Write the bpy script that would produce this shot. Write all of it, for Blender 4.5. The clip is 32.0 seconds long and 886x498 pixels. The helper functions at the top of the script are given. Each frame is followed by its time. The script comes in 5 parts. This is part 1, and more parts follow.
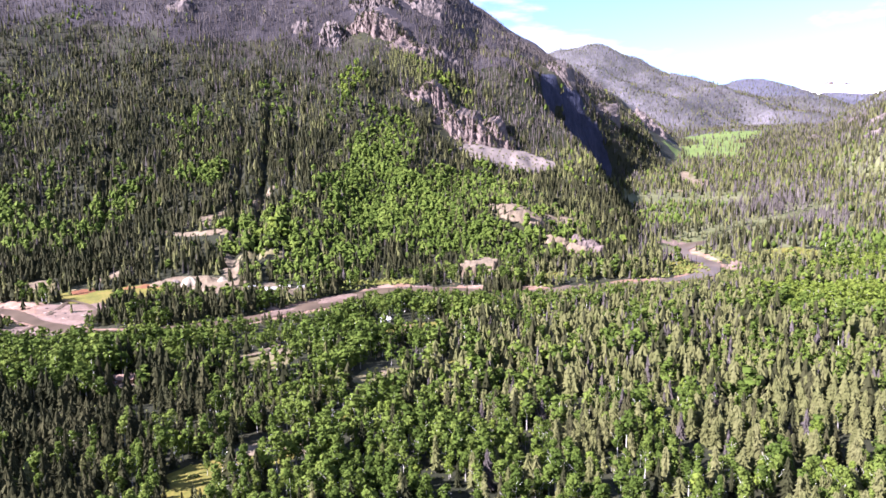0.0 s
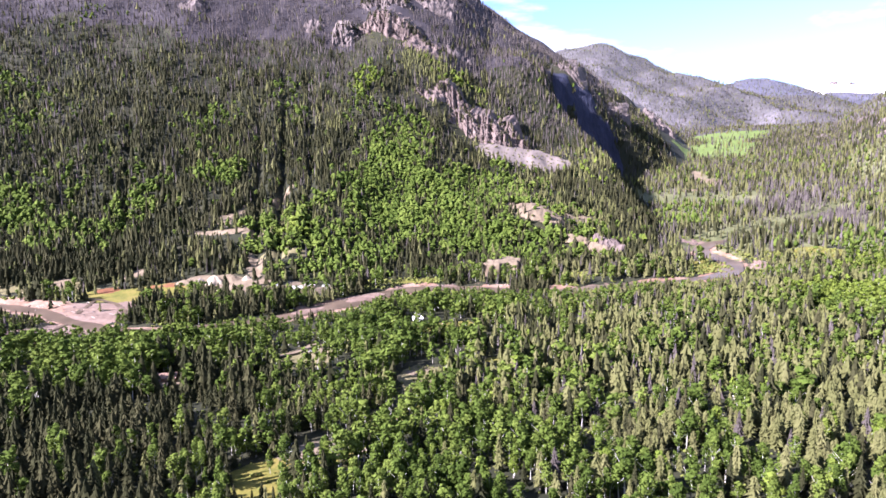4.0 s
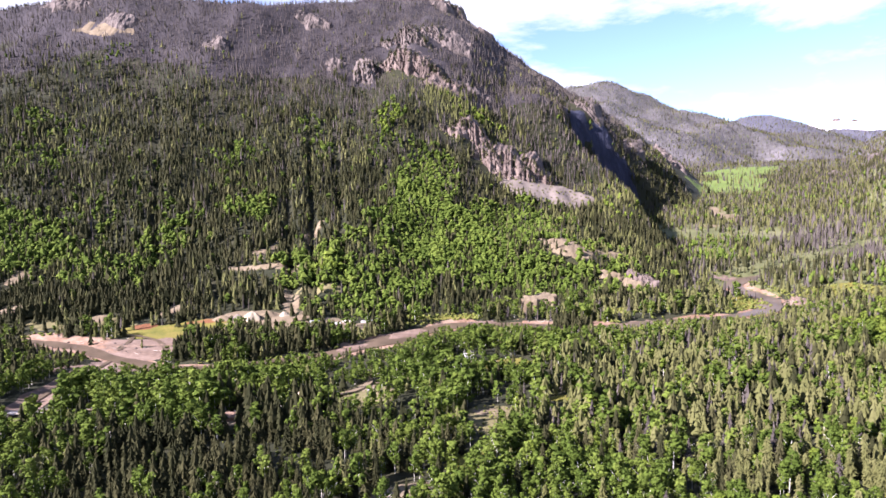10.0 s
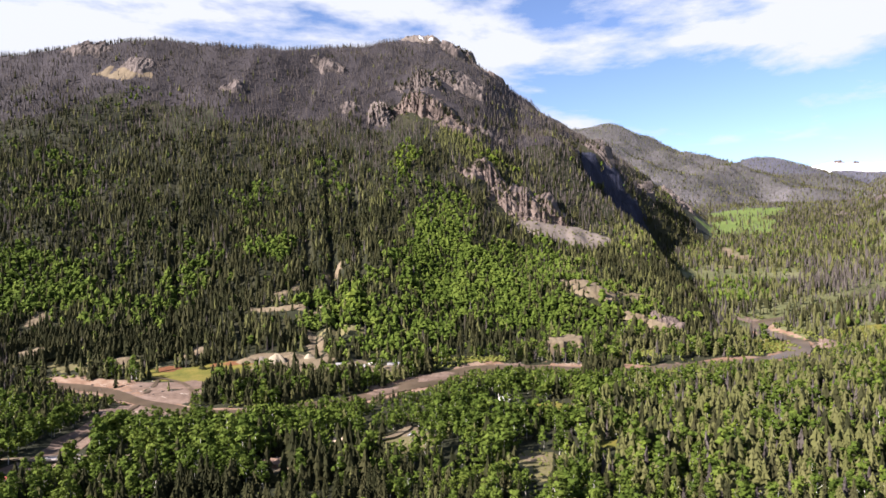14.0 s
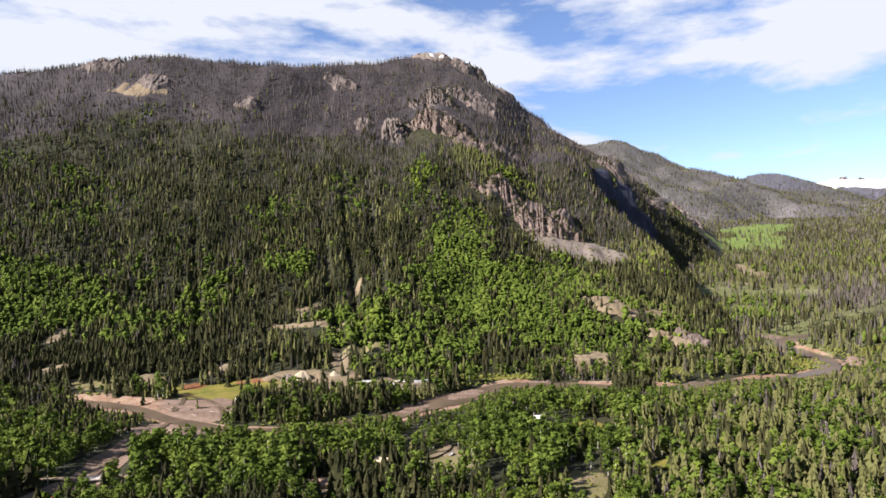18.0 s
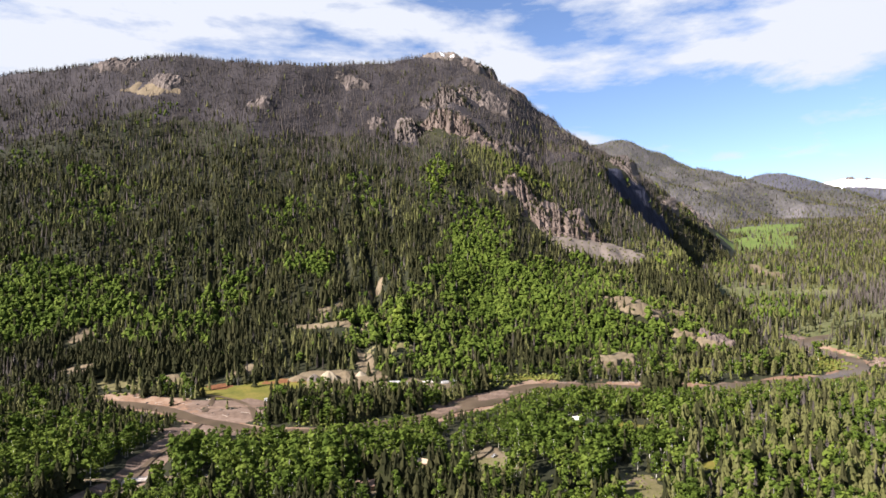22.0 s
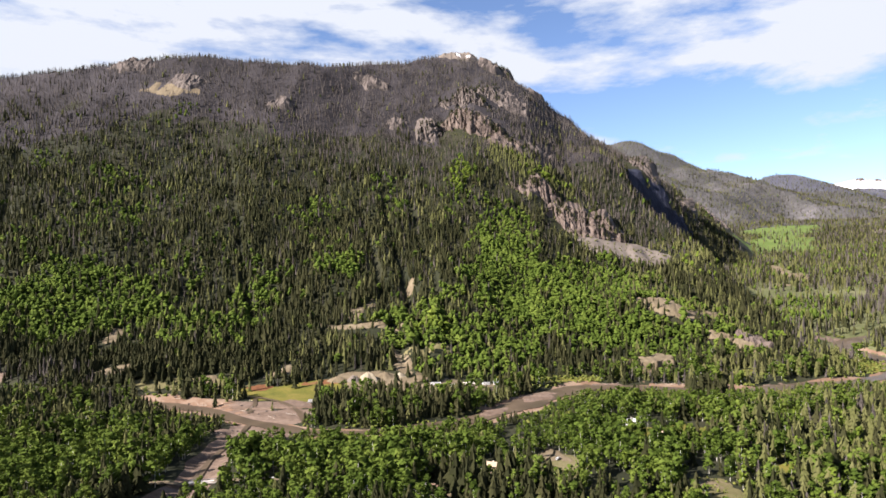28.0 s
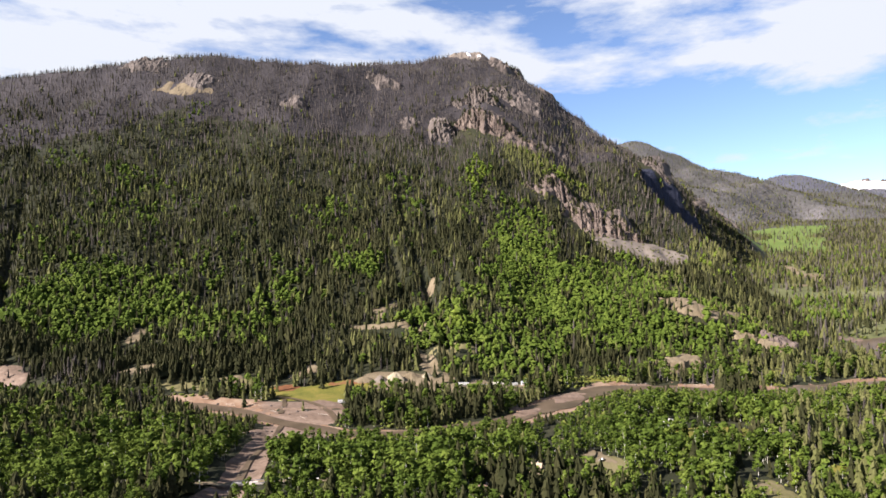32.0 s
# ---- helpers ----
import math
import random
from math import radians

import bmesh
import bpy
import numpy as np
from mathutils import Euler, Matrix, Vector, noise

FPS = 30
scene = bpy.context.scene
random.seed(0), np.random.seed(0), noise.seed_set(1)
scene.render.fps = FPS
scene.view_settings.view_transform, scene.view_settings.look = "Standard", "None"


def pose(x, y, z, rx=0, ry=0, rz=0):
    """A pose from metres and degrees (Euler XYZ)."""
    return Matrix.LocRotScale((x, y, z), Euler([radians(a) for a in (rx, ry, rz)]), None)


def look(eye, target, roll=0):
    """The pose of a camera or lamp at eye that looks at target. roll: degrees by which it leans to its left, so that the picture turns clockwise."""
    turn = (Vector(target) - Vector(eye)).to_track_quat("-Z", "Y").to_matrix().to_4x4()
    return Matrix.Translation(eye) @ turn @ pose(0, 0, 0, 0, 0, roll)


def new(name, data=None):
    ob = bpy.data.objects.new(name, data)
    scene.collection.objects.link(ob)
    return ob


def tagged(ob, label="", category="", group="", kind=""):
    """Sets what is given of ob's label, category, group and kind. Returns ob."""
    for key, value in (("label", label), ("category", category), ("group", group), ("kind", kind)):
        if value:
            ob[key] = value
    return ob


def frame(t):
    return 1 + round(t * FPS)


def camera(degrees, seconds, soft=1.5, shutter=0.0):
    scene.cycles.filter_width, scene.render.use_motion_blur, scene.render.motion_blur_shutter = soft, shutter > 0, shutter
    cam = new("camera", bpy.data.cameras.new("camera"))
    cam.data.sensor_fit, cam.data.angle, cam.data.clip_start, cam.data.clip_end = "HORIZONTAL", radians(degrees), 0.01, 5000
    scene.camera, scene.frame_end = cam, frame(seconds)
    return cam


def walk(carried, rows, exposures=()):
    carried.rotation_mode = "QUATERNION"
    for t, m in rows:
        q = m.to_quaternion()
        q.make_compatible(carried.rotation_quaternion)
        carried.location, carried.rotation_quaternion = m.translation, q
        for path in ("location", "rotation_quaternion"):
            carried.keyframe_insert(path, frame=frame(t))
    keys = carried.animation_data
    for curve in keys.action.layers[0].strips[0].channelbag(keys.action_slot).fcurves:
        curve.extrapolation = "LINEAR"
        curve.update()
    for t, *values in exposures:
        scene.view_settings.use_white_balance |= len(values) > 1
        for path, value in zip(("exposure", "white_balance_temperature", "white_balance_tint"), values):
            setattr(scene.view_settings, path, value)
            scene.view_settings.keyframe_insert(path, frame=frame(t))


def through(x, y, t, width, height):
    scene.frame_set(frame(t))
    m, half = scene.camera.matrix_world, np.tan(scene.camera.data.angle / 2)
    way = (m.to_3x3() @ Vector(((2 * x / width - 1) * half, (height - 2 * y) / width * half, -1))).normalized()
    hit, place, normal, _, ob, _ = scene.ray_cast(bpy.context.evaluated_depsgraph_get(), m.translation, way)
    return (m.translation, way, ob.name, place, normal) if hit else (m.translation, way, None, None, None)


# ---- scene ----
# camera: a slow sideways flight over the valley floor
cam = camera(68.3, 32.0, soft=1.65)
# seconds, x, y, z, heading, pitch, roll
PATH = [
    (0, -1.33, 2.74, 137.71, 6.353, -7.526, 1.19),
    (1, -8.13, 2.05, 137.48, 6.357, -7.530, 1.18),
    (2, -15.04, 1.44, 137.38, 6.361, -7.532, 1.17),
    (3.5, -25.58, 0.64, 137.42, 6.365, -7.557, 1.16),
    (5, -36.29, -0.00, 137.64, 6.370, -7.557, 1.14),
    (6, -43.49, -0.36, 137.87, 6.375, -7.516, 1.13),
    (6.5, -47.10, -0.51, 138.00, 6.377, -7.390, 1.12),
    (7, -50.73, -0.65, 138.15, 6.380, -7.091, 1.12),
    (7.5, -54.36, -0.78, 138.30, 6.383, -6.738, 1.11),
    (8, -57.99, -0.89, 138.45, 6.387, -6.319, 1.11),
    (9, -65.27, -1.08, 138.78, 6.396, -5.453, 1.10),
    (10, -72.55, -1.21, 139.13, 6.407, -4.510, 1.09),
    (11, -79.83, -1.30, 139.47, 6.421, -3.613, 1.08),
    (12, -87.09, -1.34, 139.81, 6.436, -2.696, 1.07),
    (13, -94.34, -1.34, 140.13, 6.455, -1.830, 1.06),
    (14, -101.56, -1.31, 140.44, 6.476, -0.968, 1.05),
    (15, -108.75, -1.24, 140.71, 6.499, -0.060, 1.03),
    (15.5, -112.33, -1.19, 140.84, 6.512, 0.370, 1.03),
    (16.5, -119.47, -1.07, 141.07, 6.539, 0.269, 1.02),
    (18, -130.10, -0.85, 141.35, 6.583, 0.433, 1.00),
    (20, -144.16, -0.48, 141.59, 6.649, 0.401, 0.98),
    (22, -158.08, -0.06, 141.67, 6.721, 0.433, 0.96),
    (24, -171.92, 0.38, 141.62, 6.795, 0.513, 0.94),
    (26, -185.72, 0.81, 141.47, 6.867, 0.551, 0.92),
    (28, -199.59, 1.20, 141.25, 6.934, 0.547, 0.90),
    (30, -213.63, 1.51, 141.04, 6.989, 0.519, 0.88),
    (32, -227.97, 1.71, 140.92, 7.025, 0.573, 0.85),
]
walk(cam, [(t, pose(x, y, z, 90 + pitch, roll, yaw)) for t, x, y, z, yaw, pitch, roll in PATH],
     exposures=[(0, 2.66, 5450, 36), (6, 2.66, 5450, 36), (12, 2.16, 5950, 28), (15.5, 1.80, 6150, 20), (32, 1.80, 6200, 18)])

# ---- sky and sun ----
SUN_FROM = Vector((-0.84, -0.54, 0.0)).normalized()
SUN_UP = radians(34)
world = bpy.data.worlds.new("sky")
scene.world = world
world.use_nodes = True
wn, wl = world.node_tree.nodes, world.node_tree.links
wn.clear()
w_out = wn.new("ShaderNodeOutputWorld")
w_bg = wn.new("ShaderNodeBackground")
w_sky = wn.new("ShaderNodeTexSky")
w_sky.sky_type, w_sky.sun_disc = "NISHITA", False
w_sky.sun_elevation = SUN_UP
w_sky.sun_rotation = math.atan2(SUN_FROM.x, SUN_FROM.y)
w_sky.air_density, w_sky.dust_density, w_sky.altitude = 1.0, 0.6, 2400
w_bg.inputs["Strength"].default_value = 0.057
w_sky.ozone_density = 2.0
w_geo = wn.new("ShaderNodeTexCoord")
w_map = wn.new("ShaderNodeMapping")
w_map.inputs["Scale"].default_value = (1.0, 1.0, 3.4)
w_map.inputs["Rotation"].default_value = (0, radians(-5), 0)
w_noise = wn.new("ShaderNodeTexNoise")
w_noise.inputs["Scale"].default_value = 3.1
w_noise.inputs["Detail"].default_value = 9
w_noise.inputs["Roughness"].default_value = 0.6
w_noise.inputs["Distortion"].default_value = 0.12
w_ramp = wn.new("ShaderNodeValToRGB")
w_ramp.color_ramp.elements[0].position, w_ramp.color_ramp.elements[1].position = 0.44, 0.62
w_mix = wn.new("ShaderNodeMixRGB")
w_mix.inputs["Color2"].default_value = (4.35, 4.62, 4.7, 1)
wl.new(w_geo.outputs["Generated"], w_map.inputs["Vector"])
wl.new(w_map.outputs["Vector"], w_noise.inputs["Vector"])


def w_math(op, a, b=None):
    nd = wn.new("ShaderNodeMath")
    nd.operation = op
    for slot, v in enumerate((a, b)):
        if v is None:
            continue
        if isinstance(v, (int, float)):
            nd.inputs[slot].default_value = v
        else:
            wl.new(v, nd.inputs[slot])
    return nd.outputs[0]


w_xyz = wn.new("ShaderNodeSeparateXYZ")
wl.new(w_geo.outputs["Generated"], w_xyz.inputs["Vector"])


def cloud_bank(heading, height, wide, tall, amount):
    """A bank of cloud: its heading in degrees from ahead to the right, its height as a sine."""
    c, s = math.cos(radians(heading)), math.sin(radians(heading))
    side = w_math("SUBTRACT", w_math("MULTIPLY", w_xyz.outputs["X"], c), w_math("MULTIPLY", w_xyz.outputs["Y"], s))
    e = w_math("ADD", w_math("POWER", w_math("ABSOLUTE", w_math("DIVIDE", side, wide)), 2.0),
               w_math("POWER", w_math("ABSOLUTE", w_math("DIVIDE", w_math("SUBTRACT", w_xyz.outputs["Z"], height), tall)), 2.0))
    return w_math("MULTIPLY", w_math("POWER", 0.4, e), amount)


w_sum = w_math("ADD", w_math("MULTIPLY", w_noise.outputs["Fac"], 1.5), -0.25)
for bank in ((20, 0.268, 0.27, 0.040, 0.34), (15, 0.360, 0.20, 0.022, 0.24), (-32, 0.355, 0.36, 0.050, 0.30), (-46, 0.265, 0.22, 0.035, 0.22),
             (-20, 0.285, 0.22, 0.035, 0.16), (27, 0.170, 0.12, 0.012, 0.20), (21, 0.125, 0.10, 0.012, 0.16), (30, 0.190, 0.36, 0.025, -0.12)):
    w_sum = w_math("ADD", w_sum, cloud_bank(*bank))
w_sum = w_math("SUBTRACT", w_sum, 0.07)
wl.new(w_sum, w_ramp.inputs["Fac"])
wl.new(w_ramp.outputs["Color"], w_mix.inputs["Fac"])
wl.new(w_sky.outputs["Color"], w_mix.inputs["Color1"])
wl.new(w_mix.outputs["Color"], w_bg.inputs["Color"])
wl.new(w_bg.outputs["Background"], w_out.inputs["Surface"])

sun = new("sun", bpy.data.lights.new("sun", "SUN"))
sun.data.energy, sun.data.angle, sun.data.color = 5.0, radians(0.5), (1.0, 0.93, 0.82)
sun_dir = Vector((SUN_FROM.x * math.cos(SUN_UP), SUN_FROM.y * math.cos(SUN_UP), math.sin(SUN_UP)))
sun.matrix_world = look(sun_dir * 500, (0, 0, 0))

# ---- materials ----
def material(name, rough=0.9):
    m = bpy.data.materials.new(name)
    m.use_nodes = True
    n, l = m.node_tree.nodes, m.node_tree.links
    b = n["Principled BSDF"]
    b.inputs["Roughness"].default_value = rough
    b.inputs["Specular IOR Level"].default_value = 0.2
    return m, n, l, b


def ramp_node(n, stops):
    r = n.new("ShaderNodeValToRGB")
    while len(r.color_ramp.elements) < len(stops):
        r.color_ramp.elements.new(0.5)
    for e, (p, c) in zip(r.color_ramp.elements, stops):
        e.position, e.color = p, (*c, 1)
    return r


def noise_node(n, l, scale, detail=4, rough=0.55, stretch=None):
    t = n.new("ShaderNodeTexNoise")
    t.inputs["Scale"].default_value, t.inputs["Detail"].default_value, t.inputs["Roughness"].default_value = scale, detail, rough
    g = n.new("ShaderNodeNewGeometry")
    if stretch:
        mp = n.new("ShaderNodeMapping")
        mp.inputs["Scale"].default_value = stretch
        l.new(g.outputs["Position"], mp.inputs["Vector"])
        l.new(mp.outputs["Vector"], t.inputs["Vector"])
    else:
        l.new(g.outputs["Position"], t.inputs["Vector"])
    return t


def two_scale(name, stops, big, small, rough=0.92, bump=0.4, bump_dist=0.3, stretch=None, mix=0.5):
    """A ground-like surface: large stains and fine grain mixed into one ramp, with relief."""
    m, n, l, b = material(name, rough)
    a, c = noise_node(n, l, big, 5, stretch=stretch), noise_node(n, l, small, 5, 0.65, stretch)
    mx = n.new("ShaderNodeMixRGB")
    mx.inputs["Fac"].default_value = mix
    l.new(a.outputs["Fac"], mx.inputs["Color1"])
    l.new(c.outputs["Fac"], mx.inputs["Color2"])
    r = ramp_node(n, stops)
    l.new(mx.outputs["Color"], r.inputs["Fac"])
    l.new(r.outputs["Color"], b.inputs["Base Color"])
    bp = n.new("ShaderNodeBump")
    bp.inputs["Strength"].default_value, bp.inputs["Distance"].default_value = bump, bump_dist
    l.new(c.outputs["Fac"], bp.inputs["Height"])
    l.new(bp.outputs["Normal"], b.inputs["Normal"])
    return m


def foliage(name, stops, through=0.0, patch=0.004):
    """Leaves or needles: each tree has a tint of its own, with patches over the land."""
    m, n, l, b = material(name, 0.85)
    b.inputs["Specular IOR Level"].default_value = 0.04
    at = n.new("ShaderNodeAttribute")
    at.attribute_name = "tint"
    ob = n.new("ShaderNodeObjectInfo")
    big = noise_node(n, l, patch, 3)
    fine = noise_node(n, l, 0.9, 2)
    add = n.new("ShaderNodeMath")
    add.operation = "ADD"
    l.new(at.outputs["Fac"], add.inputs[0])
    l.new(ob.outputs["Random"], add.inputs[1])
    fr = n.new("ShaderNodeMath")
    fr.operation = "FRACT"
    l.new(add.outputs[0], fr.inputs[0])
    mx = n.new("ShaderNodeMixRGB")
    mx.inputs["Fac"].default_value = 0.5
    l.new(fr.outputs[0], mx.inputs["Color1"])
    l.new(big.outputs["Fac"], mx.inputs["Color2"])
    mx2 = n.new("ShaderNodeMixRGB")
    mx2.inputs["Fac"].default_value = 0.3
    l.new(mx.outputs["Color"], mx2.inputs["Color1"])
    l.new(fine.outputs["Fac"], mx2.inputs["Color2"])
    r = ramp_node(n, stops)
    l.new(mx2.outputs["Color"], r.inputs["Fac"])
    l.new(r.outputs["Color"], b.inputs["Base Color"])
    if through:
        tr = n.new("ShaderNodeBsdfTranslucent")
        ms = n.new("ShaderNodeMixShader")
        ms.inputs["Fac"].default_value = through
        l.new(r.outputs["Color"], tr.inputs["Color"])
        l.new(b.outputs["BSDF"], ms.inputs[1])
        l.new(tr.outputs["BSDF"], ms.inputs[2])
        l.new(ms.outputs["Shader"], n["Material Output"].inputs["Surface"])
    return m


M_FLOOR = two_scale("forest_floor", [(0.3, (0.0085, 0.0105, 0.004)), (0.48, (0.016, 0.018, 0.007)), (0.6, (0.028, 0.027, 0.012)), (0.75, (0.058, 0.050, 0.029))], 0.012, 0.35, bump=0.6, bump_dist=0.6)
M_HIGH_FLOOR = two_scale("dead_forest_floor", [(0.3, (0.0137, 0.0118, 0.0117)), (0.46, (0.0260, 0.0223, 0.0233)), (0.58, (0.0397, 0.0342, 0.0357)), (0.72, (0.0616, 0.0531, 0.0544))], 0.01, 0.2, bump=0.8, bump_dist=1.5)
# grey of soil and rock, its blue raised a little to suggest distance haze
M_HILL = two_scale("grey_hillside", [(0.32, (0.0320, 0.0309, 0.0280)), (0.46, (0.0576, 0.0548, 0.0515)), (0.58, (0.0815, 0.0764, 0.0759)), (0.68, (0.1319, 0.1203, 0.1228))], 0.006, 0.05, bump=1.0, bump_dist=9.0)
# aerial haze painted as purple-blue into the farthest hills' base colour
M_HAZE_HILL = two_scale("haze_tinted_hillside", [(0.32, (0.0444, 0.0440, 0.0579)), (0.5, (0.0681, 0.0683, 0.0868)), (0.68, (0.1039, 0.1047, 0.1261))], 0.005, 0.04, bump=1.0, bump_dist=9.0)
M_DRY = two_scale("dry_grass", [(0.3, (0.0624, 0.0546, 0.0225)), (0.48, (0.1040, 0.0918, 0.0375)), (0.6, (0.1365, 0.1166, 0.0562)), (0.75, (0.1950, 0.1488, 0.0938))], 0.04, 0.5, bump=0.5)
M_WILLOW_FLAT = two_scale("willow_flat", [(0.3, (0.046, 0.052, 0.020)), (0.48, (0.082, 0.088, 0.034)), (0.6, (0.112, 0.112, 0.050)), (0.75, (0.150, 0.130, 0.085))], 0.012, 0.15, bump=0.8, bump_dist=1.5)
M_CONIFER = foliage("spruce_needles", [(0.15, (0.0106, 0.0123, 0.0051)), (0.5, (0.0233, 0.0242, 0.0097)), (0.85, (0.0475, 0.0440, 0.0189))], 0.0)
M_OLIVE = foliage("fir_needles", [(0.15, (0.0618, 0.0650, 0.0220)), (0.5, (0.0838, 0.0860, 0.0297)), (0.85, (0.1102, 0.1059, 0.0430))], 0.15)
M_ASPEN = foliage("aspen_leaves", [(0.2, (0.0221, 0.0370, 0.0057)), (0.5, (0.0576, 0.0840, 0.0129)), (0.8, (0.1056, 0.1340, 0.0235))], 0.15, 0.009)
M_LIME = foliage("lime_aspen_leaves", [(0.2, (0.0533, 0.0754, 0.0099)), (0.5, (0.0904, 0.1230, 0.0163)), (0.8, (0.1335, 0.1640, 0.0271))], 0.2)
M_DEAD = foliage("dead_needles", [(0.15, (0.0316, 0.0264, 0.0223)), (0.5, (0.0593, 0.0509, 0.0437)), (0.85, (0.1047, 0.0911, 0.0797))], 0.05)
M_BARK = two_scale("grey_bark", [(0.3, (0.07, 0.055, 0.045)), (0.7, (0.18, 0.15, 0.12))], 0.8, 6.0)
M_PALE_BARK = two_scale("aspen_bark", [(0.35, (0.2000, 0.1875, 0.1562)), (0.5, (0.3750, 0.3562, 0.3063)), (0.7, (0.5000, 0.4813, 0.4250))], 0.8, 5.0)
M_ROCK = two_scale("grey_rock", [(0.32, (0.0223, 0.0184, 0.0166)), (0.42, (0.0593, 0.0481, 0.0415)), (0.55, (0.1149, 0.0933, 0.0794)), (0.7, (0.1742, 0.1451, 0.1244))], 0.04, 0.20, bump=1.0, bump_dist=3.0, stretch=(1, 1, 0.3))
# rock with the ravine's blue shadow painted into its base colour
M_SHADE_ROCK = two_scale("shade_painted_rock", [(0.32, (0.010, 0.011, 0.018)), (0.5, (0.022, 0.024, 0.040)), (0.7, (0.042, 0.045, 0.066))], 0.04, 0.20, bump=1.0, bump_dist=3.0, stretch=(1, 1, 0.3))
M_PINK_ROCK = two_scale("pink_rock", [(0.32, (0.0296, 0.0224, 0.0191)), (0.42, (0.0703, 0.0525, 0.0427)), (0.55, (0.1221, 0.0926, 0.0748)), (0.7, (0.1702, 0.1373, 0.1129))], 0.04, 0.22, bump=1.0, bump_dist=3.0, stretch=(1, 1, 0.25))
M_SCREE = two_scale("talus_gravel", [(0.3, (0.0934, 0.0757, 0.0603)), (0.5, (0.1318, 0.1086, 0.0881)), (0.7, (0.1702, 0.1437, 0.1207))], 0.02, 0.5, bump=0.5, bump_dist=0.5)
M_DIRT = two_scale("pale_dirt", [(0.3, (0.0765, 0.0551, 0.0310)), (0.5, (0.1260, 0.0973, 0.0586)), (0.7, (0.1755, 0.1414, 0.0904))], 0.05, 0.6, bump=0.4)
M_GRAVEL = two_scale("pink_gravel", [(0.30, (0.0522, 0.0331, 0.0218)), (0.44, (0.1027, 0.0696, 0.0487)), (0.56, (0.1496, 0.1061, 0.0783)), (0.7, (0.1958, 0.1462, 0.1131))], 0.045, 0.4, bump=0.5, stretch=(0.6, 1.5, 1))
M_RED_GRAVEL = two_scale("rusty_gravel", [(0.28, (0.0816, 0.0510, 0.0306)), (0.45, (0.1530, 0.0918, 0.0564)), (0.6, (0.2040, 0.1476, 0.1020)), (0.72, (0.1122, 0.1224, 0.0462))], 0.05, 0.35, bump=0.4)
M_GRASS = two_scale("meadow_grass", [(0.3, (0.0441, 0.0496, 0.0072)), (0.45, (0.0840, 0.0832, 0.0116)), (0.58, (0.1326, 0.1104, 0.0202)), (0.72, (0.1458, 0.1024, 0.0398))], 0.06, 0.5, bump=0.5)
M_SHRUB = two_scale("valley_meadow", [(0.3, (0.0506, 0.0760, 0.0162)), (0.5, (0.0843, 0.1207, 0.0234)), (0.7, (0.1180, 0.1538, 0.0360))], 0.012, 0.12, bump=0.9, bump_dist=2.5)
M_WHITE_PILE = two_scale("white_stone_dust", [(0.3, (0.1536, 0.1217, 0.0749)), (0.5, (0.2368, 0.1997, 0.1354)), (0.7, (0.2944, 0.2558, 0.1872))], 0.12, 0.8, bump=0.4)
M_RED_POND = two_scale("rust_marsh", [(0.3, (0.060, 0.024, 0.010)), (0.5, (0.125, 0.050, 0.020)), (0.7, (0.13, 0.10, 0.03))], 0.08, 0.5, bump=0.2)
M_SNOW = two_scale("old_snow", [(0.3, (0.78, 0.79, 0.82)), (0.7, (0.90, 0.91, 0.93))], 0.05, 0.5, 0.6, 0.2)
M_BRUSH = foliage("willow_leaves", [(0.2, (0.0660, 0.0858, 0.0198)), (0.5, (0.1155, 0.1298, 0.0286)), (0.8, (0.1650, 0.1650, 0.0484))], 0.2)
m, n, l, b = material("muddy_water", 0.35)
b.inputs["Base Color"].default_value = (0.15, 0.10, 0.065, 1)
b.inputs["Specular IOR Level"].default_value = 0.16
rip, tone = noise_node(n, l, 0.9, 3, stretch=(1, 0.5, 1)), noise_node(n, l, 0.04, 4)
tr = ramp_node(n, [(0.35, (0.058, 0.043, 0.028)), (0.65, (0.100, 0.073, 0.048))])
l.new(tone.outputs["Fac"], tr.inputs["Fac"])
l.new(tr.outputs["Color"], b.inputs["Base Color"])
bp = n.new("ShaderNodeBump")
bp.inputs["Strength"].default_value, bp.inputs["Distance"].default_value = 0.25, 0.08
l.new(rip.outputs["Fac"], bp.inputs["Height"])
l.new(bp.outputs["Normal"], b.inputs["Normal"])
M_WATER = m


def plain(name, colour, rough=0.7, metal=0.0, vary=0.12, scale=1.5):
    """Painted or bare surface with slight soiling."""
    m, n, l, b = material(name, rough)
    b.inputs["Metallic"].default_value = metal
    t = noise_node(n, l, scale, 5, 0.6)
    r = ramp_node(n, [(0.3, tuple(c * (1 - vary * 2) for c in colour)), (0.65, colour)])
    l.new(t.outputs["Fac"], r.inputs["Fac"])
    l.new(r.outputs["Color"], b.inputs["Base Color"])
    return m


M_WHITE_PAINT = plain("white_paint", (0.60, 0.58, 0.54))
M_TAN_WALL = plain("tan_siding", (0.38, 0.29, 0.20))
M_LOG_WALL = plain("brown_logs", (0.17, 0.10, 0.06))
M_GREY_ROOF = plain("grey_metal_roof", (0.36, 0.37, 0.39), 0.45, 0.3)
M_RED_ROOF = plain("rusty_red_roof", (0.26, 0.07, 0.045), 0.6)
M_BROWN_ROOF = plain("brown_shingle_roof", (0.20, 0.13, 0.09), 0.85)
M_CONCRETE = plain("pale_concrete", (0.48, 0.43, 0.37), 0.9)
M_STEEL = plain("galvanised_steel", (0.45, 0.45, 0.46), 0.4, 0.8)
M_DARK_GLASS = plain("dark_window_glass", (0.03, 0.035, 0.04), 0.12)
M_RUBBER = plain("black_rubber", (0.02, 0.02, 0.02), 0.8)
